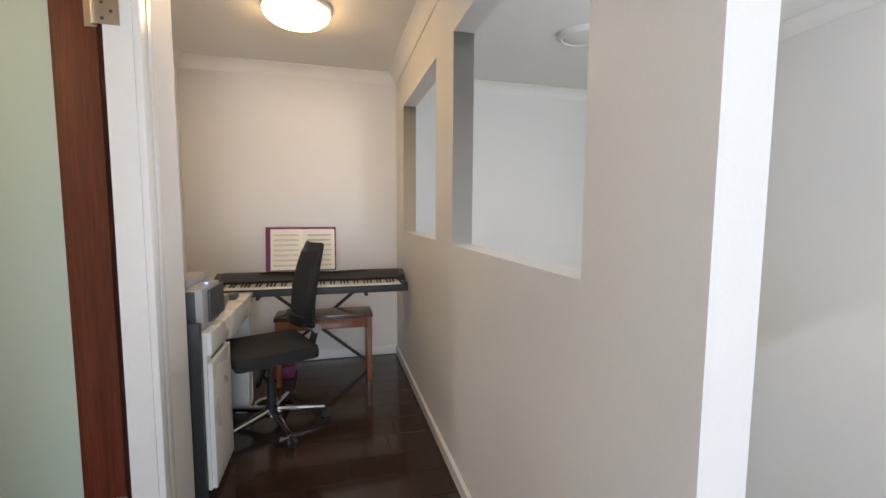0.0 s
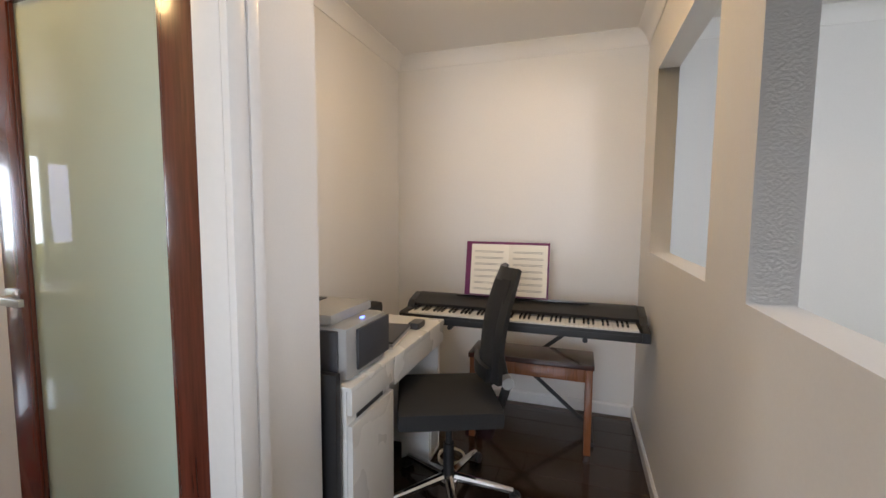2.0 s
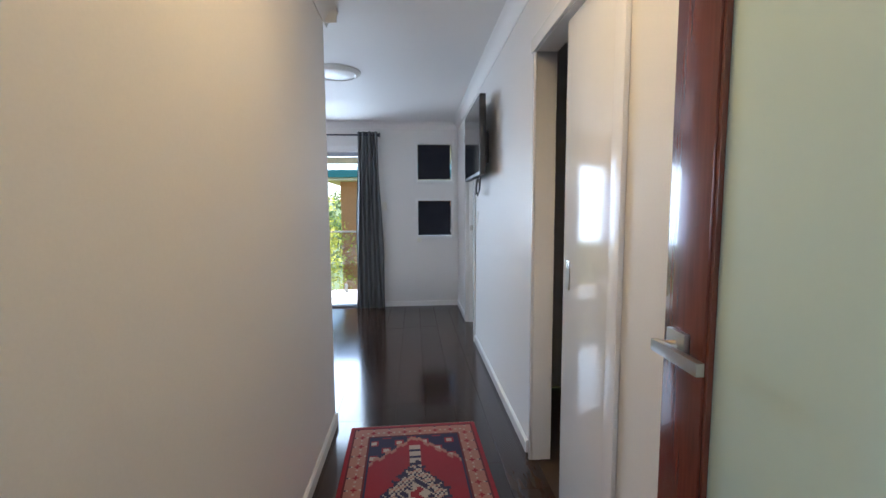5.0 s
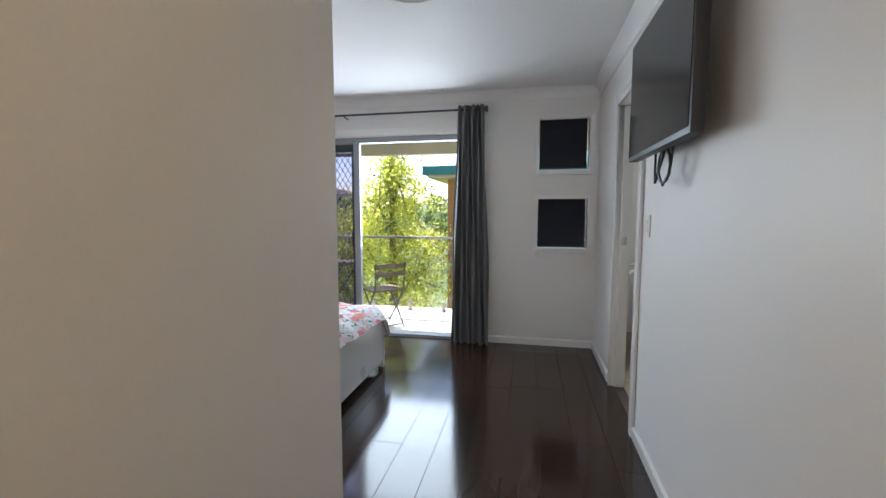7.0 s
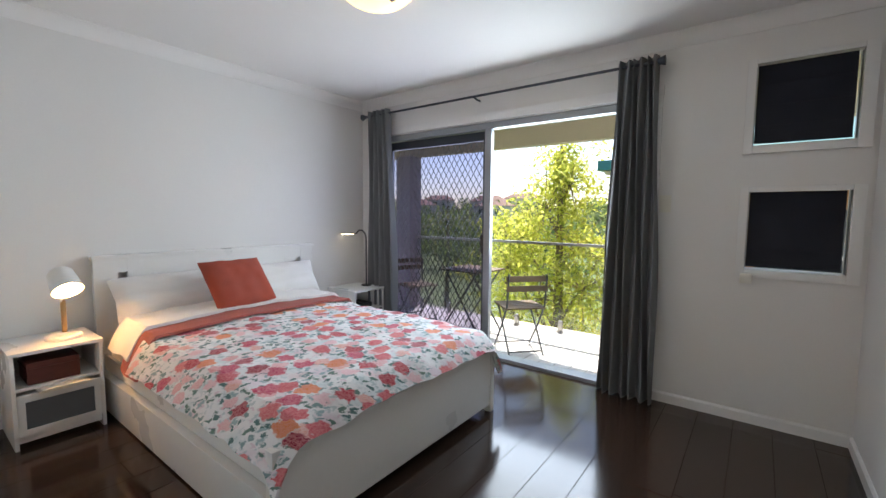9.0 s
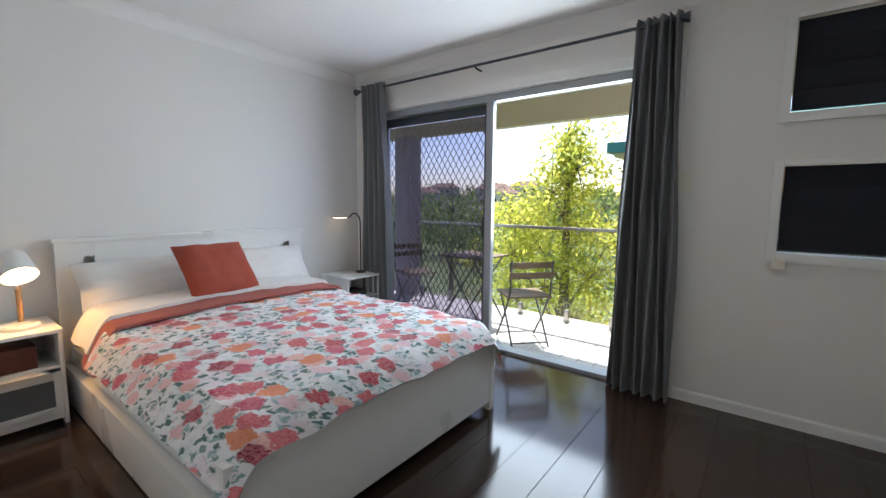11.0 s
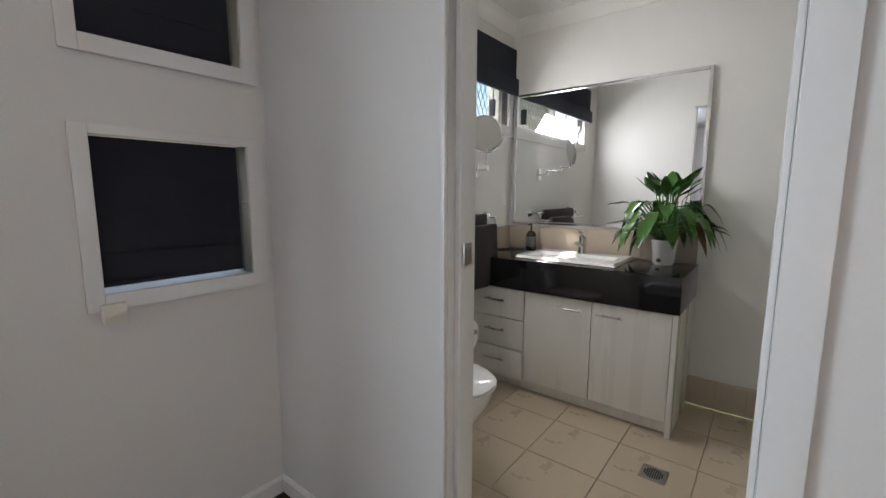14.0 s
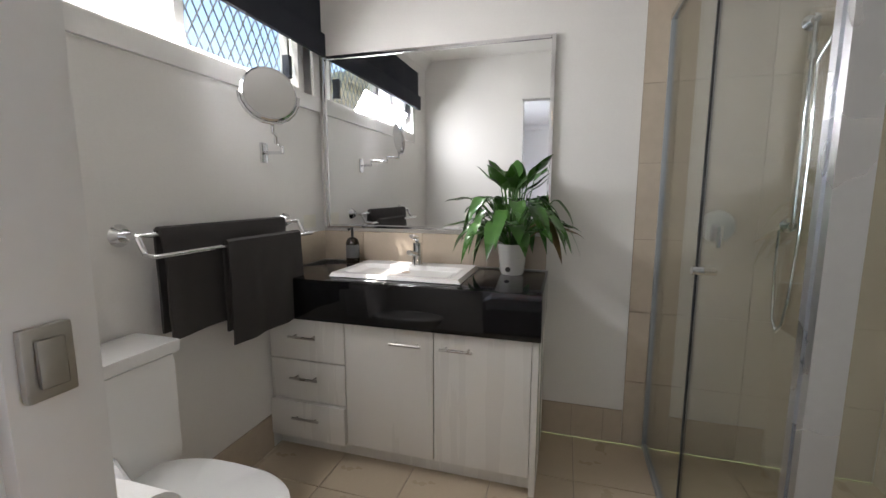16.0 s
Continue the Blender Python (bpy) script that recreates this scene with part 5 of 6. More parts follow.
def loft(rings):
    bm = bmesh.new()
    vs = [[bm.verts.new((x, y, z)) for x, y in ring] for ring, z in rings]
    for a, b in zip(vs, vs[1:]):
        for k in range(36):
            bm.faces.new((a[k], a[(k + 1) % 36], b[(k + 1) % 36], b[k]))
    bm.faces.new(vs[0][::-1])
    bm.faces.new(vs[-1])
    return bm


part("pan", loft([(oval(0, 0.02, 0.12, 0.22), 0.003), (oval(0, 0.02, 0.10, 0.20), 0.08), (oval(0, 0.0, 0.11, 0.21), 0.2), (oval(0, -0.04, 0.165, 0.25), 0.33), (oval(0, -0.045, 0.18, 0.262), 0.39)]), PORCELAIN, wc)
part("seat", loft([(oval(0, -0.045, 0.183, 0.265), 0.3905), (oval(0, -0.045, 0.187, 0.27), 0.40), (oval(0, -0.045, 0.184, 0.266), 0.408)]), PORCELAIN, wc)
part("lid", loft([(oval(0, -0.045, 0.182, 0.265), 0.4085), (oval(0, -0.045, 0.186, 0.27), 0.42), (oval(0, -0.045, 0.17, 0.25), 0.432), (oval(0, -0.045, 0.05, 0.10), 0.436)]), PORCELAIN, wc)
part("cistern", boxes((-0.19, 0.19, 0.17, 0.345, 0.40, 0.75), bevel=0.03), PORCELAIN, wc)
part("cistern_lid", boxes((-0.20, 0.20, 0.16, 0.346, 0.7505, 0.79), bevel=0.012), PORCELAIN, wc)
part("neck", boxes((-0.10, 0.10, 0.10, 0.34, 0.10, 0.3985), bevel=0.02), PORCELAIN, wc)
rh = thing("toilet_roll_holder", 2.60, 6.68, 0.84, 0, "chrome toilet roll holder with white roll", "toilet roll holder")
part("arm", pipe(bmesh.new(), [(0.004, 0.08, 0.06), (0.09, 0.08, 0.07), (0.11, 0.06, 0.03), (0.10, 0.0, -0.01), (0.09, -0.06, -0.01)], 0.008), CHROME, rh)
part("roll", rod(bmesh.new(), (0.07, -0.05, -0.02), (0.07, 0.05, -0.02), 0.052, seg=24), LINEN, rh)

rail = thing("towel_rail", 3.69, 7.488, 1.10, 0, "double chrome towel rail on the wall", "towel rail")
for x in (-0.40, 0.40):
    part("rose", rod(bmesh.new(), (x, 0, 0), (x, -0.022, 0), 0.036, 0.022, 24), CHROME, rail)
    part("arm", pipe(bmesh.new(), [(x, -0.02, 0), (x, -0.075, -0.005), (x, -0.085, -0.03), (x, -0.10, -0.055), (x, -0.14, -0.06)], 0.009), CHROME, rail)
part("bar", rod(bmesh.new(), (-0.41, -0.07, 0), (0.41, -0.07, 0), 0.008), CHROME, rail)
part("bar", rod(bmesh.new(), (-0.41, -0.14, -0.06), (0.41, -0.14, -0.06), 0.008), CHROME, rail)


def towel(x0, x1, y, z, drop_f, drop_b, label, seed):
    bm = bmesh.new()

    def f(u, v):
        x = x0 + (x1 - x0) * u + 0.012 * noise.noise(Vector((u * 3, v * 4, seed)))
        s = -drop_b + (drop_b + drop_f) * v
        if s < -0.02:
            yy, zz = y + 0.017, z + s
        elif s > 0.02:
            yy, zz = y - 0.017 - 0.014 * (0.5 + 0.5 * math.sin(u * 14 + seed)) * min(1, (s - 0.02) / 0.2), z - s
        else:
            t = (s + 0.02) / 0.04 * math.pi
            yy, zz = y + 0.017 * math.cos(t), z + 0.017 * math.sin(t) - 0.02 * 0
        return (x, yy + 0.004 * noise.noise(Vector((u * 8, v * 8, seed + 3))), zz)

    sheet(bm, 30, 60, f, 0.009)
    return solid("towel", bm, TOWEL, label, "towel", "bath towels")


towel(3.36, 3.98, 7.418, 1.108, 0.36, 0.34, "large charcoal bath towel folded over the back rail", 1.0)
towel(3.56, 3.99, 7.348, 1.048, 0.38, 0.33, "charcoal hand towel hung over the front rail", 5.0)

mm = thing("magnifying_mirror", 3.955, 7.488, 1.41, 0, "round chrome magnifying mirror on a folding arm", "mirror")
part("wall_plate", boxes((-0.02, 0.02, -0.014, -0.001, -0.045, 0.045), bevel=0.004), CHROME, mm)
part("arm", pipe(bmesh.new(), [(0, -0.014, 0), (0.02, -0.09, 0.0), (0.02, -0.09, 0.03), (-0.10, -0.15, 0.03), (-0.10, -0.15, 0.06), (-0.18, -0.20, 0.06), (-0.18, -0.20, 0.10)], 0.007), CHROME, mm)
hd = lathe(bmesh.new(), [(0.098, -0.012), (0.105, -0.006), (0.105, 0.006), (0.098, 0.012)], 40)
turn = pose(-0.19, -0.20, 0.20, 82, 0, -38)
bmesh.ops.transform(hd, matrix=turn, verts=hd.verts)
part("rim", hd, CHROME, mm)
gl = lathe(bmesh.new(), [(0.094, 0.0122), (0.094, 0.0135), (0.01, 0.0136)], 40)
bmesh.ops.transform(gl, matrix=turn, verts=gl.verts)
part("glass", gl, MIRROR, mm)
part("yoke", pipe(bmesh.new(), [turn @ Vector((0.112 * math.cos(a), 0.112 * math.sin(a), 0)) for a in [math.pi + k * math.pi / 10 for k in range(11)]], 0.006), CHROME, mm)

solid("floor_drain", boxes((-0.055, 0.055, -0.055, 0.055, 0, 0.003), bevel=0.001), NICKEL, "square metal floor drain in the tiles", "floor drain", "", 3.59, 6.246, 0.0012)
bm = bmesh.new()
for k in range(-4, 5):
    w = math.sqrt(max(0, 0.04 ** 2 - (k * 0.009) ** 2))
    box(bm, -w, w, k * 0.009 - 0.003, k * 0.009 + 0.003, 0.0045, 0.0055)
solid("drain_grate", bm, BLACKPL, "round dark drain grate", "floor drain", "", 3.59, 6.246, 0.0)

shw = thing("shower_screen", 3.14, 5.755, 0.0, 0, "clear glass shower screen with chrome posts", "shower screen")
for x0, x1 in ((0.695, 1.296), (0.03, 0.685)):
    g = part("glass_panel", boxes((x0, x1, -0.003, 0.003, 0.03, 1.96)), SHOWERGLASS, shw)
    g.visible_shadow = False
g = part("glass_panel", boxes((-0.003, 0.003, -0.88, -0.03, 0.03, 1.96)), SHOWERGLASS, shw)
g.visible_shadow = False
part("corner_post", boxes((-0.025, -0.006, -0.025, 0.025, 0.002, 1.98), (-0.0055, 0.0055, -0.018, 0.018, 0.002, 1.978), (0.006, 0.025, -0.025, 0.025, 0.002, 1.98)), SATIN, shw, smooth=False)
part("door_seal", boxes((0.686, 0.694, -0.006, 0.006, 0.01, 1.96)), BLACKPL, shw)
part("wall_channel", boxes((1.28, 1.296, -0.012, 0.012, 0.002, 1.97)), ALU, shw)
part("top_rail", boxes((0.026, 1.29, -0.014, 0.014, 1.961, 1.985), bevel=0.003), CHROME, shw)
part("bottom_rail", boxes((0.026, 1.29, -0.012, 0.012, 0.003, 0.029), bevel=0.003), ALU, shw)
part("door_knob", rod(bmesh.new(), (0.62, 0.004, 1.0), (0.62, 0.035, 1.0), 0.013), CHROME, shw)
mx = thing("shower_mixer", MW - 0.006, 5.53, 1.09, 0, "round chrome shower mixer on beige tiles", "shower mixer")
part("plate", rod(bmesh.new(), (0, 0, 0), (-0.012, 0, 0), 0.075, 0.07, 32), CHROME, mx)
part("lever", pipe(bmesh.new(), [(-0.012, 0, 0), (-0.05, 0, 0), (-0.06, 0, -0.09)], 0.012), CHROME, mx)
sr = thing("shower_rail", MW - 0.006, 5.27, 0.75, 0, "chrome shower rail with hand shower and hose", "shower rail")
part("bar", rod(bmesh.new(), (-0.05, 0, 0.33), (-0.05, 0, 1.17), 0.010), CHROME, sr)
for z in (0.35, 1.15):
    part("bracket", rod(rod(bmesh.new(), (0, 0, z), (-0.06, 0, z), 0.014), (0, 0, z), (-0.008, 0, z), 0.03, seg=20), CHROME, sr)
part("holder", rod(bmesh.new(), (-0.05, 0, 1.0), (-0.05, 0, 1.06), 0.02), CHROME, sr)
part("hand_shower", rod(rod(bmesh.new(), (-0.07, -0.01, 0.98), (-0.15, -0.06, 1.16), 0.011), (-0.14, -0.055, 1.17), (-0.17, -0.075, 1.14), 0.035, 0.042, 20), CHROME, sr)
part("hose", pipe(bmesh.new(), [(-0.07, -0.01, 0.98), (-0.075, -0.015, 0.7), (-0.08, -0.01, 0.3), (-0.075, 0.0, 0.05), (-0.065, 0.01, -0.07), (-0.05, 0.02, -0.10), (-0.03, 0.03, -0.05), (-0.02, 0.035, 0.15), (-0.01, 0.03, 0.33)], 0.007), CHROME, sr)

# ---- deck and outdoors ----
deck = tagged(new("deck"), "pale grey painted timber deck in the sun", "deck", "", "structure")
bme = slab_mesh("deck_board", 0.135, 1.34, 0.03, DECK, 0.003)
for k in range(44):
    for y in (8.29,):
        piece("deck_board", bme, deck, -3.5 + k * 0.14, y, -0.05)
part("deck_frame", boxes((-3.6, 2.7, 7.62, 8.96, -0.25, -0.0845)), CREAM, deck)
part("deck_edge_board", boxes((-3.6, 2.7, 8.961, 9.0, -0.28, -0.045)), DECK, deck)
setting("deck_ceiling", boxes((-3.6, 2.7, 7.62, 9.15, 2.34, 2.40), (-3.6, 2.7, 8.86, 8.98, 2.08, 2.3395), (-3.6, 2.7, 8.30, 8.36, 2.27, 2.3395)), CREAM, "cream painted deck ceiling and beam", "ceiling")
setting("deck_post", boxes((-2.14, -1.88, 8.72, 8.96, -0.045, 2.0795), bevel=0.006), MAUVE, "mauve grey deck post", "post")
bal = thing("glass_balustrade", 0, 8.86, -0.05, 0, "clear glass balustrade with metal top rail", "balustrade")
for k in range(6):
    g = part("glass_panel", boxes((-3.55 + k * 1.02, -2.56 + k * 1.02, -0.005, 0.005, 0.06, 0.99)), CLEAR, bal)
    g.visible_shadow = False
    for o in (0.22, 0.77):
        part("spigot", rod(boxes((-3.55 + k * 1.02 + o - 0.022, -3.55 + k * 1.02 + o + 0.022, -0.022, 0.022, 0.008, 0.13), bevel=0.004), (-3.55 + k * 1.02 + o, 0, 0.001), (-3.55 + k * 1.02 + o, 0, 0.012), 0.045), NICKEL, bal)
part("top_rail", boxes((-3.58, 2.6, -0.02, 0.02, 0.99, 1.02), bevel=0.004), NICKEL, bal)


def folding_chair(x, y, rz, label):
    c = thing("folding_chair", x, y, -0.05, rz, label, "chair", "deck furniture")
    for s in (-1, 1):
        part("leg", pipe(bmesh.new(), [(-0.19, s * 0.185, 0.011), (0.02, s * 0.185, 0.26), (0.17, s * 0.185, 0.48), (0.205, s * 0.185, 0.78)], 0.009, 8), CHAIRSTEEL, c)
        part("leg", pipe(bmesh.new(), [(0.21, s * 0.165, 0.011), (0.02, s * 0.165, 0.24), (-0.17, s * 0.165, 0.44)], 0.009, 8), CHAIRSTEEL, c)
    part("stretcher", rod(bmesh.new(), (0.19, -0.165, 0.05), (0.19, 0.165, 0.05), 0.007), CHAIRSTEEL, c)
    part("stretcher", rod(bmesh.new(), (-0.17, -0.185, 0.04), (-0.17, 0.185, 0.04), 0.007), CHAIRSTEEL, c)
    for k in range(6):
        part("seat_slat", boxes((-0.185 + k * 0.062, -0.135 + k * 0.062, -0.20, 0.20, 0.445, 0.46), bevel=0.003), CHAIRSLAT, c)
    for z in (0.62, 0.71):
        part("back_slat", boxes((0.185, 0.20, -0.20, 0.20, z, z + 0.055), bevel=0.003), CHAIRSLAT, c)


folding_chair(0.20, 7.98, -43, "folding deck chair with brown timber slats, facing the table")
folding_chair(-1.35, 8.25, 160, "folding deck chair with brown timber slats, behind the screen")
tb = thing("folding_table", -0.56, 8.30, -0.05, -5, "small square folding table with timber slats", "table", "deck furniture")
for k in range(8):
    part("top_slat", boxes((-0.275, 0.275, -0.27 + k * 0.068, -0.212 + k * 0.068, 0.70, 0.716), bevel=0.003), CHAIRSLAT, tb)
for s in (-1, 1):
    part("leg", pipe(bmesh.new(), [(-0.26, s * 0.22, 0.011), (0.22, s * 0.22, 0.69)], 0.010, 8), CHAIRSTEEL, tb)
    part("leg", pipe(bmesh.new(), [(0.26, s * 0.20, 0.011), (-0.22, s * 0.20, 0.69)], 0.010, 8), CHAIRSTEEL, tb)

# ground: a valley that rises to a far ridge
bm = bmesh.new()


def ground(u, v):
    y = -60 + 700 * v ** 1.6
    x = (u - 0.5) * 900
    r = max(0.0, y - 25) / 120
    z = -4.5 - 3.0 * max(0, min(1, (y - 10) / 30)) + 9.5 * min(1.0, r) ** 1.5 + 6 * noise.noise(Vector((x / 130, y / 130, 0))) * min(1, max(0, (y - 30) / 80))
    if y < 10:
        z = -4.5
    return (x, y, z)


sheet(bm, 60, 60, ground)
setting("ground", bm, GRASS, "grassy valley rising to a far ridge", "ground")


def leaf_cloud(bm, rng, centre, radii, count, size):
    for _ in range(count):
        d = Vector((rng.gauss(0, 1), rng.gauss(0, 1), rng.gauss(0, 1))).normalized() * rng.random() ** 0.4
        p = Vector(centre) + Vector((d.x * radii[0], d.y * radii[1], d.z * radii[2]))
        a, b = Vector((rng.gauss(0, 1), rng.gauss(0, 1), rng.gauss(0, 1))).normalized(), Vector((rng.gauss(0, 1), rng.gauss(0, 1), rng.gauss(0, 1))).normalized()
        s = size * rng.uniform(0.6, 1.3)
        vs = [bm.verts.new(p + a * s), bm.verts.new(p + b * s * 0.5), bm.verts.new(p - a * s), bm.verts.new(p - b * s * 0.5)]
        bm.faces.new(vs)


def tree(x, y, z, h, clumps, leaf_mat, leaf_size, per, seed, label):
    t = thing("tree", x, y, z, 0, label, "tree", "trees beyond the deck")
    rng = random.Random(seed)
    tb = bmesh.new()
    rod(tb, (0, 0, 0), (0.03, 0.02, h * 0.5), h * 0.022, h * 0.013)
    rod(tb, (0.03, 0.02, h * 0.5), (0.0, 0.0, h * 0.93), h * 0.013, h * 0.003)
    lb = bmesh.new()
    for cx, cy, cz, rx, rz_ in clumps:
        rod(tb, (0.02, 0.01, max(0.1, cz - abs(cx) * 1.2 - 0.2)), (cx, cy, cz), h * 0.006, h * 0.002, 6)
        for _ in range(22):
            q = Vector((cx + rng.gauss(0, rx * 0.62), cy + rng.gauss(0, rx * 0.62), cz + rng.gauss(0, rz_ * 0.75)))
            rod(tb, (cx, cy, cz), q, h * 0.0015, h * 0.0006, 4)
            leaf_cloud(lb, rng, q, (rx * 0.6, rx * 0.6, rz_ * 0.5), per // 22, leaf_size)
    part("trunk", tb, BARK, t)
    part("crown", lb, leaf_mat, t, smooth=False)


tree(-1.25, 12.6, -4.5, 7.8, [(0, 0, 7.0, 0.35, 0.6), (0.2, 0, 6.4, 0.5, 0.6), (-0.3, 0, 5.9, 0.7, 0.6), (0.3, 0.2, 5.2, 0.8, 0.5), (-0.9, 0.1, 5.3, 0.6, 0.5), (-1.1, 0, 4.6, 0.8, 0.5), (0.5, 0, 4.3, 0.9, 0.6), (-0.4, 0, 4.0, 1.0, 0.6), (0.2, 0.2, 3.4, 1.0, 0.6), (-1.0, 0.1, 3.5, 0.8, 0.6), (0.6, 0, 2.7, 0.9, 0.6), (-0.5, 0, 2.6, 1.0, 0.6)], TREELEAF, 0.050, 1750, 3, "tall slender tree with yellow-green sunlit leaves")
tree(-7.0, 21, -5.0, 7.0, [(0, 0, 5.4, 1.4, 0.9), (-1.2, 0, 4.6, 1.5, 0.8), (1.2, 0, 4.4, 1.5, 0.8), (0, 0.5, 3.6, 2.0, 0.9)], FARLEAF, 0.12, 500, 5, "broad olive green tree in the valley")
tree(0.4, 26, -5.5, 6.5, [(0, 0, 5.2, 1.5, 0.9), (-1.3, 0, 4.3, 1.6, 0.8), (1.3, 0, 4.0, 1.6, 0.8)], TREELEAF, 0.12, 420, 6, "broad green tree in the valley")
tree(-12.5, 24, -5.0, 8.0, [(0, 0, 6.0, 1.6, 1.0), (-1.5, 0, 4.8, 1.7, 0.9), (1.5, 0, 4.8, 1.7, 0.9)], FARLEAF, 0.13, 420, 7, "broad olive green tree in the valley")

bm = bmesh.new()
rf = random.Random(9)
for k in range(420):
    y = rf.uniform(45, 190)
    x = rf.uniform(-1.5, 0.8) * y
    r = max(0.0, y - 25) / 120
    z = -7.5 + 9.5 * min(1.0, r) ** 1.5
    leaf_cloud(bm, rf, (x, y, z + 2.0 + rf.uniform(0, 2)), (3.0, 3.0, rf.uniform(1.8, 3.2)), 55, 0.75)
tagged(part("far_woods", bm, FARLEAF, smooth=False), "olive green trees covering the far hillside", "trees", "", "stuff")


def far_house(x, y, z, w, rz):
    h = thing("far_house", x, y, z, rz, "distant pale house with terracotta roof among trees", "house", "far houses")
    part("wall", boxes((-w / 2, w / 2, -3, 3, -2.0, 3.0)), HILLWALL, h)
    bm = bmesh.new()
    e = [bm.verts.new(p) for p in ((-w / 2 - 0.5, -3.5, 3.0), (w / 2 + 0.5, -3.5, 3.0), (w / 2 + 0.5, 3.5, 3.0), (-w / 2 - 0.5, 3.5, 3.0), (-w / 2 + 2.5, 0, 5.0), (w / 2 - 2.5, 0, 5.0))]
    for f in ((0, 1, 5, 4), (1, 2, 5), (2, 3, 4, 5), (3, 0, 4), (3, 2, 1, 0)):
        bm.faces.new([e[i] for i in f])
    part("roof", bm, HILLROOF, h, smooth=False)
    for k in (-1, 0, 1):
        part("window", boxes((k * w / 3.4 - 0.7, k * w / 3.4 + 0.7, -3.06, -3.01, 0.6, 2.0)), WINDARK, h)


for q, (x, y, w) in enumerate(((-95, 118, 12), (-74, 132, 12), (-60, 112, 10), (-70, 150, 13), (-110, 150, 12))):
    far_house(x, y, -6.5 + 9.5 * min(1, (y - 25) / 120) ** 1.5 + 1.5, w, 10 * math.sin(q * 2.0))

nb = thing("neighbour_house", 5.0, 16.5, -4.5, 0, "neighbouring orange brick house with teal gutter", "house")
part("wall", boxes((-5.0, 4.0, -3.5, 4, 0, 6.55)), BRICK, nb)
part("soffit", boxes((-5.35, 4.5, -4.0, 4.5, 6.551, 6.62)), CREAM, nb)
part("gutter", boxes((-5.45, 4.55, -4.12, -4.0, 6.62, 6.80), (-5.45, -5.33, -4.0, 4.5, 6.62, 6.80)), TEAL, nb)
bm = bmesh.new()
e = [bm.verts.new(p) for p in ((-5.35, -4.0, 6.78), (4.5, -4.0, 6.78), (4.5, 4.5, 6.78), (-5.35, 4.5, 6.78), (-1.2, 0.2, 8.0), (0.8, 0.2, 8.0))]
for f in ((0, 1, 5, 4), (1, 2, 5), (2, 3, 4, 5), (3, 0, 4)):
    bm.faces.new([e[i] for i in f])
part("roof", bm, TEAL, nb, smooth=False)
part("window", boxes((-3.0, -1.6, -3.53, -3.501, 4.6, 5.9)), WINDARK, nb)

# ---- floors ----
floor = setting("floor", boxes((-1.56, 1.30, -1.8, 7.47, -0.16, -0.0125), (1.30, 2.60, 0.41, 7.47, -0.16, -0.0125), (2.60, 4.51, 0.41, 4.75, -0.16, -0.0125)), GROUT_DARK, "dark brown timber floorboards with a gloss finish", "floor")
BOARD, LENGTH, GAP = 0.19, 1.85, 0.0012
bmesh_plank = slab_mesh("plank", BOARD - GAP, LENGTH - GAP, 0.012, PLANK, 0.0008)
rnd = random.Random(4)
short = {}
x = -1.46 + BOARD / 2
while x < 4.51:
    lo, hi = (-1.7 if x < 1.25 else 0.51), (NW if x < 2.5 else 2.19)
    start = lo - rnd.random() * LENGTH
    y = start
    while y < hi:
        a, b = max(y, lo), min(y + LENGTH, hi)
        if b - a > 0.03:
            key = round(b - a, 2)
            me = bmesh_plank if key == LENGTH else short.setdefault(key, slab_mesh("plank", BOARD - GAP, key - GAP, 0.012, PLANK))
            piece("plank", me, floor, x, (a + b) / 2, 0)
        y += LENGTH
    x += BOARD
TS = 0.345
bfloor = setting("floor_bathroom", boxes((2.60, MW, 4.85, 7.49, -0.16, -0.004)), GROUT, "beige ceramic floor tiles with brown grout", "floor")
tile_me = slab_mesh("tile", TS - 0.004, TS - 0.004, 0.006, TILE)
edge_tiles = {}
for i in range(-5, 3):
    for j in range(-5, 6):
        x0, x1 = max(4.088 + i * TS, 2.60), min(4.088 + (i + 1) * TS, MW)
        y0, y1 = max(6.09 + j * TS, 4.85), min(6.09 + (j + 1) * TS, 7.49)
        if x1 - x0 < 0.02 or y1 - y0 < 0.02:
            continue
        key = (round(x1 - x0, 3), round(y1 - y0, 3))
        me = tile_me if key == (TS, TS) else edge_tiles.setdefault(key, slab_mesh("tile", key[0] - 0.004, key[1] - 0.004, 0.006, TILE))
        piece("tile", me, bfloor, (x0 + x1) / 2, (y0 + y1) / 2, 0.001)


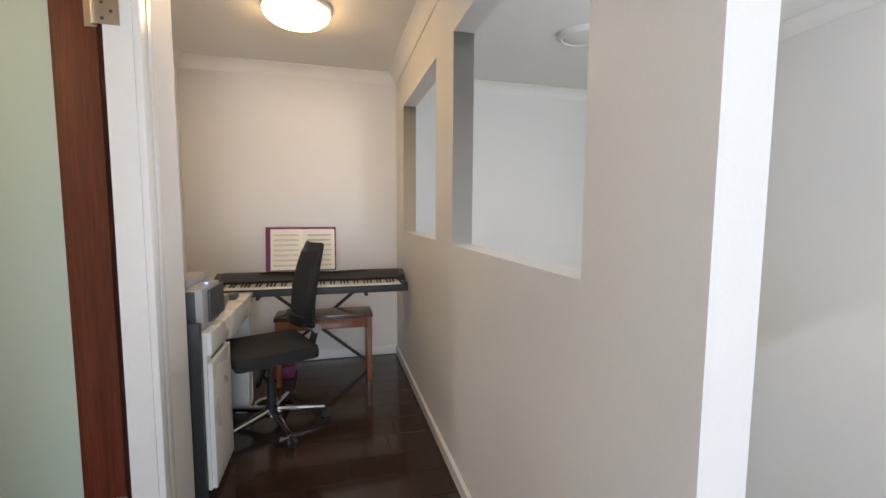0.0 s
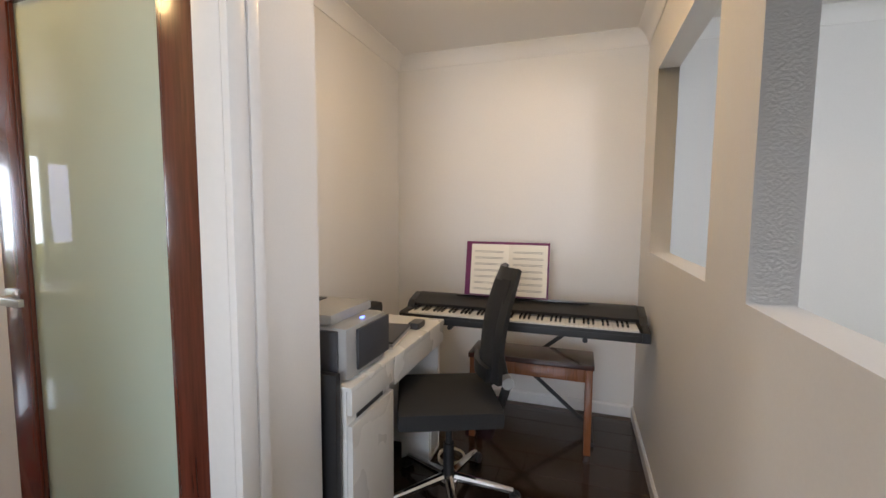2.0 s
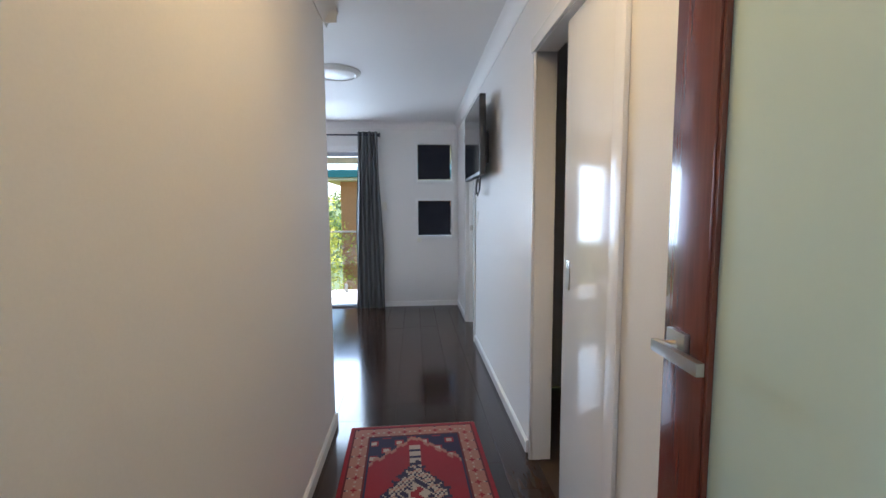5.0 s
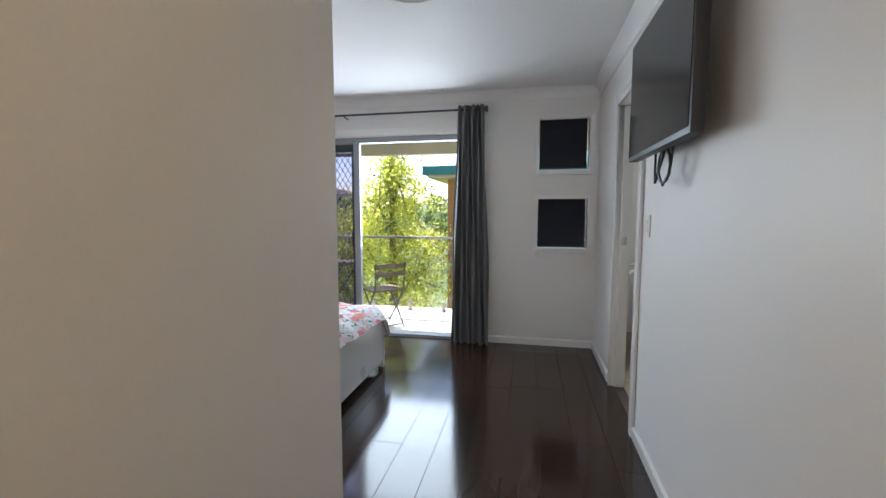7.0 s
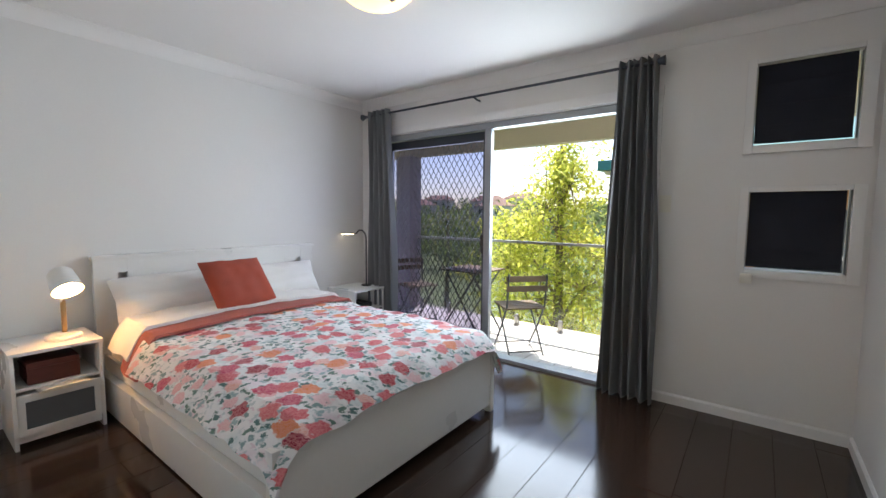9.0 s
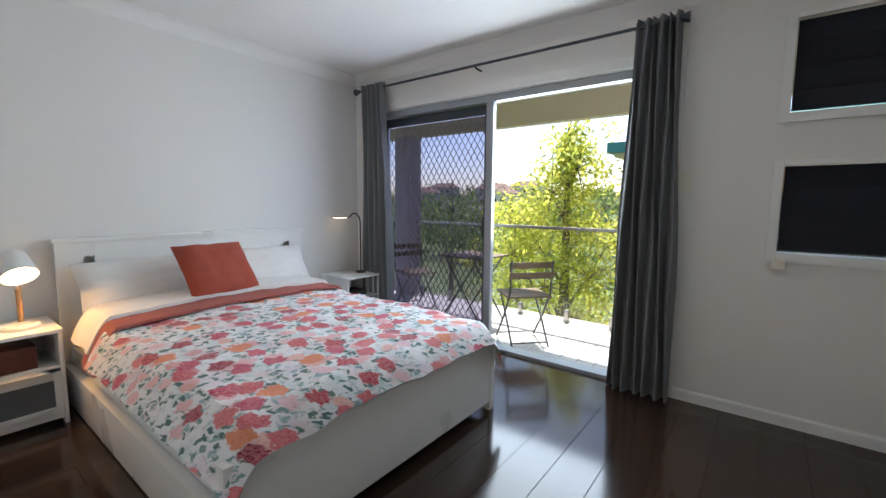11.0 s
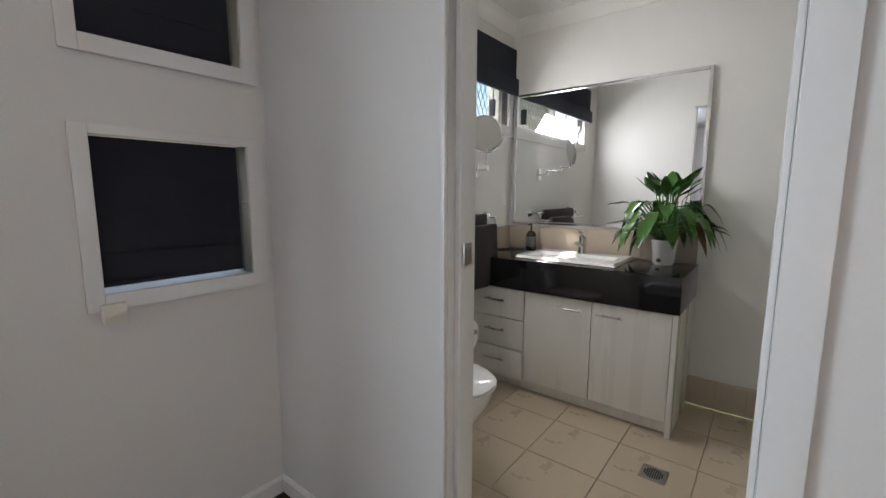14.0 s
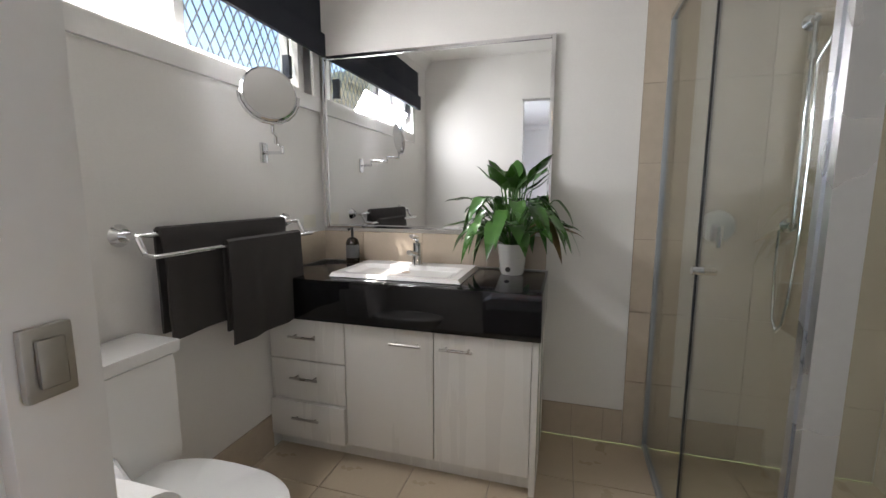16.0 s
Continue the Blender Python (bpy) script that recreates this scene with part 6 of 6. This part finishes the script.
def wall_tiles(name, axis, at, a_list, z_list, label):
    """Upright tiles on a wall: axis y means the wall plane x = at facing -x; axis x means y = at facing -y, or +y."""
    par = setting(name, boxes((at[0], at[1], min(a_list), max(a_list), min(z_list), max(z_list))) if axis == "y" else boxes((min(a_list), max(a_list), at[0], at[1], min(z_list), max(z_list))), GROUT, label, "tiles")
    for a0, a1 in zip(a_list, a_list[1:]):
        for z0, z1 in zip(z_list, z_list[1:]):
            bm = bmesh.new()
            if axis == "y":
                box(bm, at[0] - 0.005, at[0] - 0.0002, a0 + 0.0015, a1 - 0.0015, z0 + 0.0015, z1 - 0.0015)
            elif at[2] < 0:
                box(bm, a0 + 0.0015, a1 - 0.0015, at[0] - 0.005, at[0] - 0.0002, z0 + 0.0015, z1 - 0.0015)
            else:
                box(bm, a0 + 0.0015, a1 - 0.0015, at[1] + 0.0002, at[1] + 0.005, z0 + 0.0015, z1 - 0.0015)
            part("tile", bm, WTILE, par, smooth=False)


ZS = [0.0015, 0.332, 0.677, 1.022, 1.367, 1.712, 2.09]
wall_tiles("tiles_shower_east", "y", (MW - 0.004, MW - 0.0005), [4.86, 5.03, 5.375, 5.72, 5.86], ZS, "beige wall tiles in the shower")
wall_tiles("tiles_shower_south", "x", (4.8505, 4.854, 1), [3.14, 3.40, 3.745, 4.09, 4.434], ZS, "beige wall tiles in the shower")
wall_tiles("tiles_skirting_east", "y", (MW - 0.004, MW - 0.0005), [5.862, 5.95, 6.10, 6.25, 6.60], [0.0015, 0.175], "beige skirting tiles")
wall_tiles("tiles_skirting_north", "x", (7.486, 7.4895, -1), [2.6, 2.9, 3.245, 3.59, 3.92], [0.0015, 0.175], "beige skirting tiles")
wall_tiles("tiles_splash_east", "y", (MW - 0.004, MW - 0.0005), [6.25, 6.55, 6.895, 7.24, 7.484], [0.856, 1.02], "beige splashback tiles")
wall_tiles("tiles_splash_north", "x", (7.486, 7.4895, -1), [3.93, 4.09, 4.434], [0.856, 1.02], "beige splashback tiles")
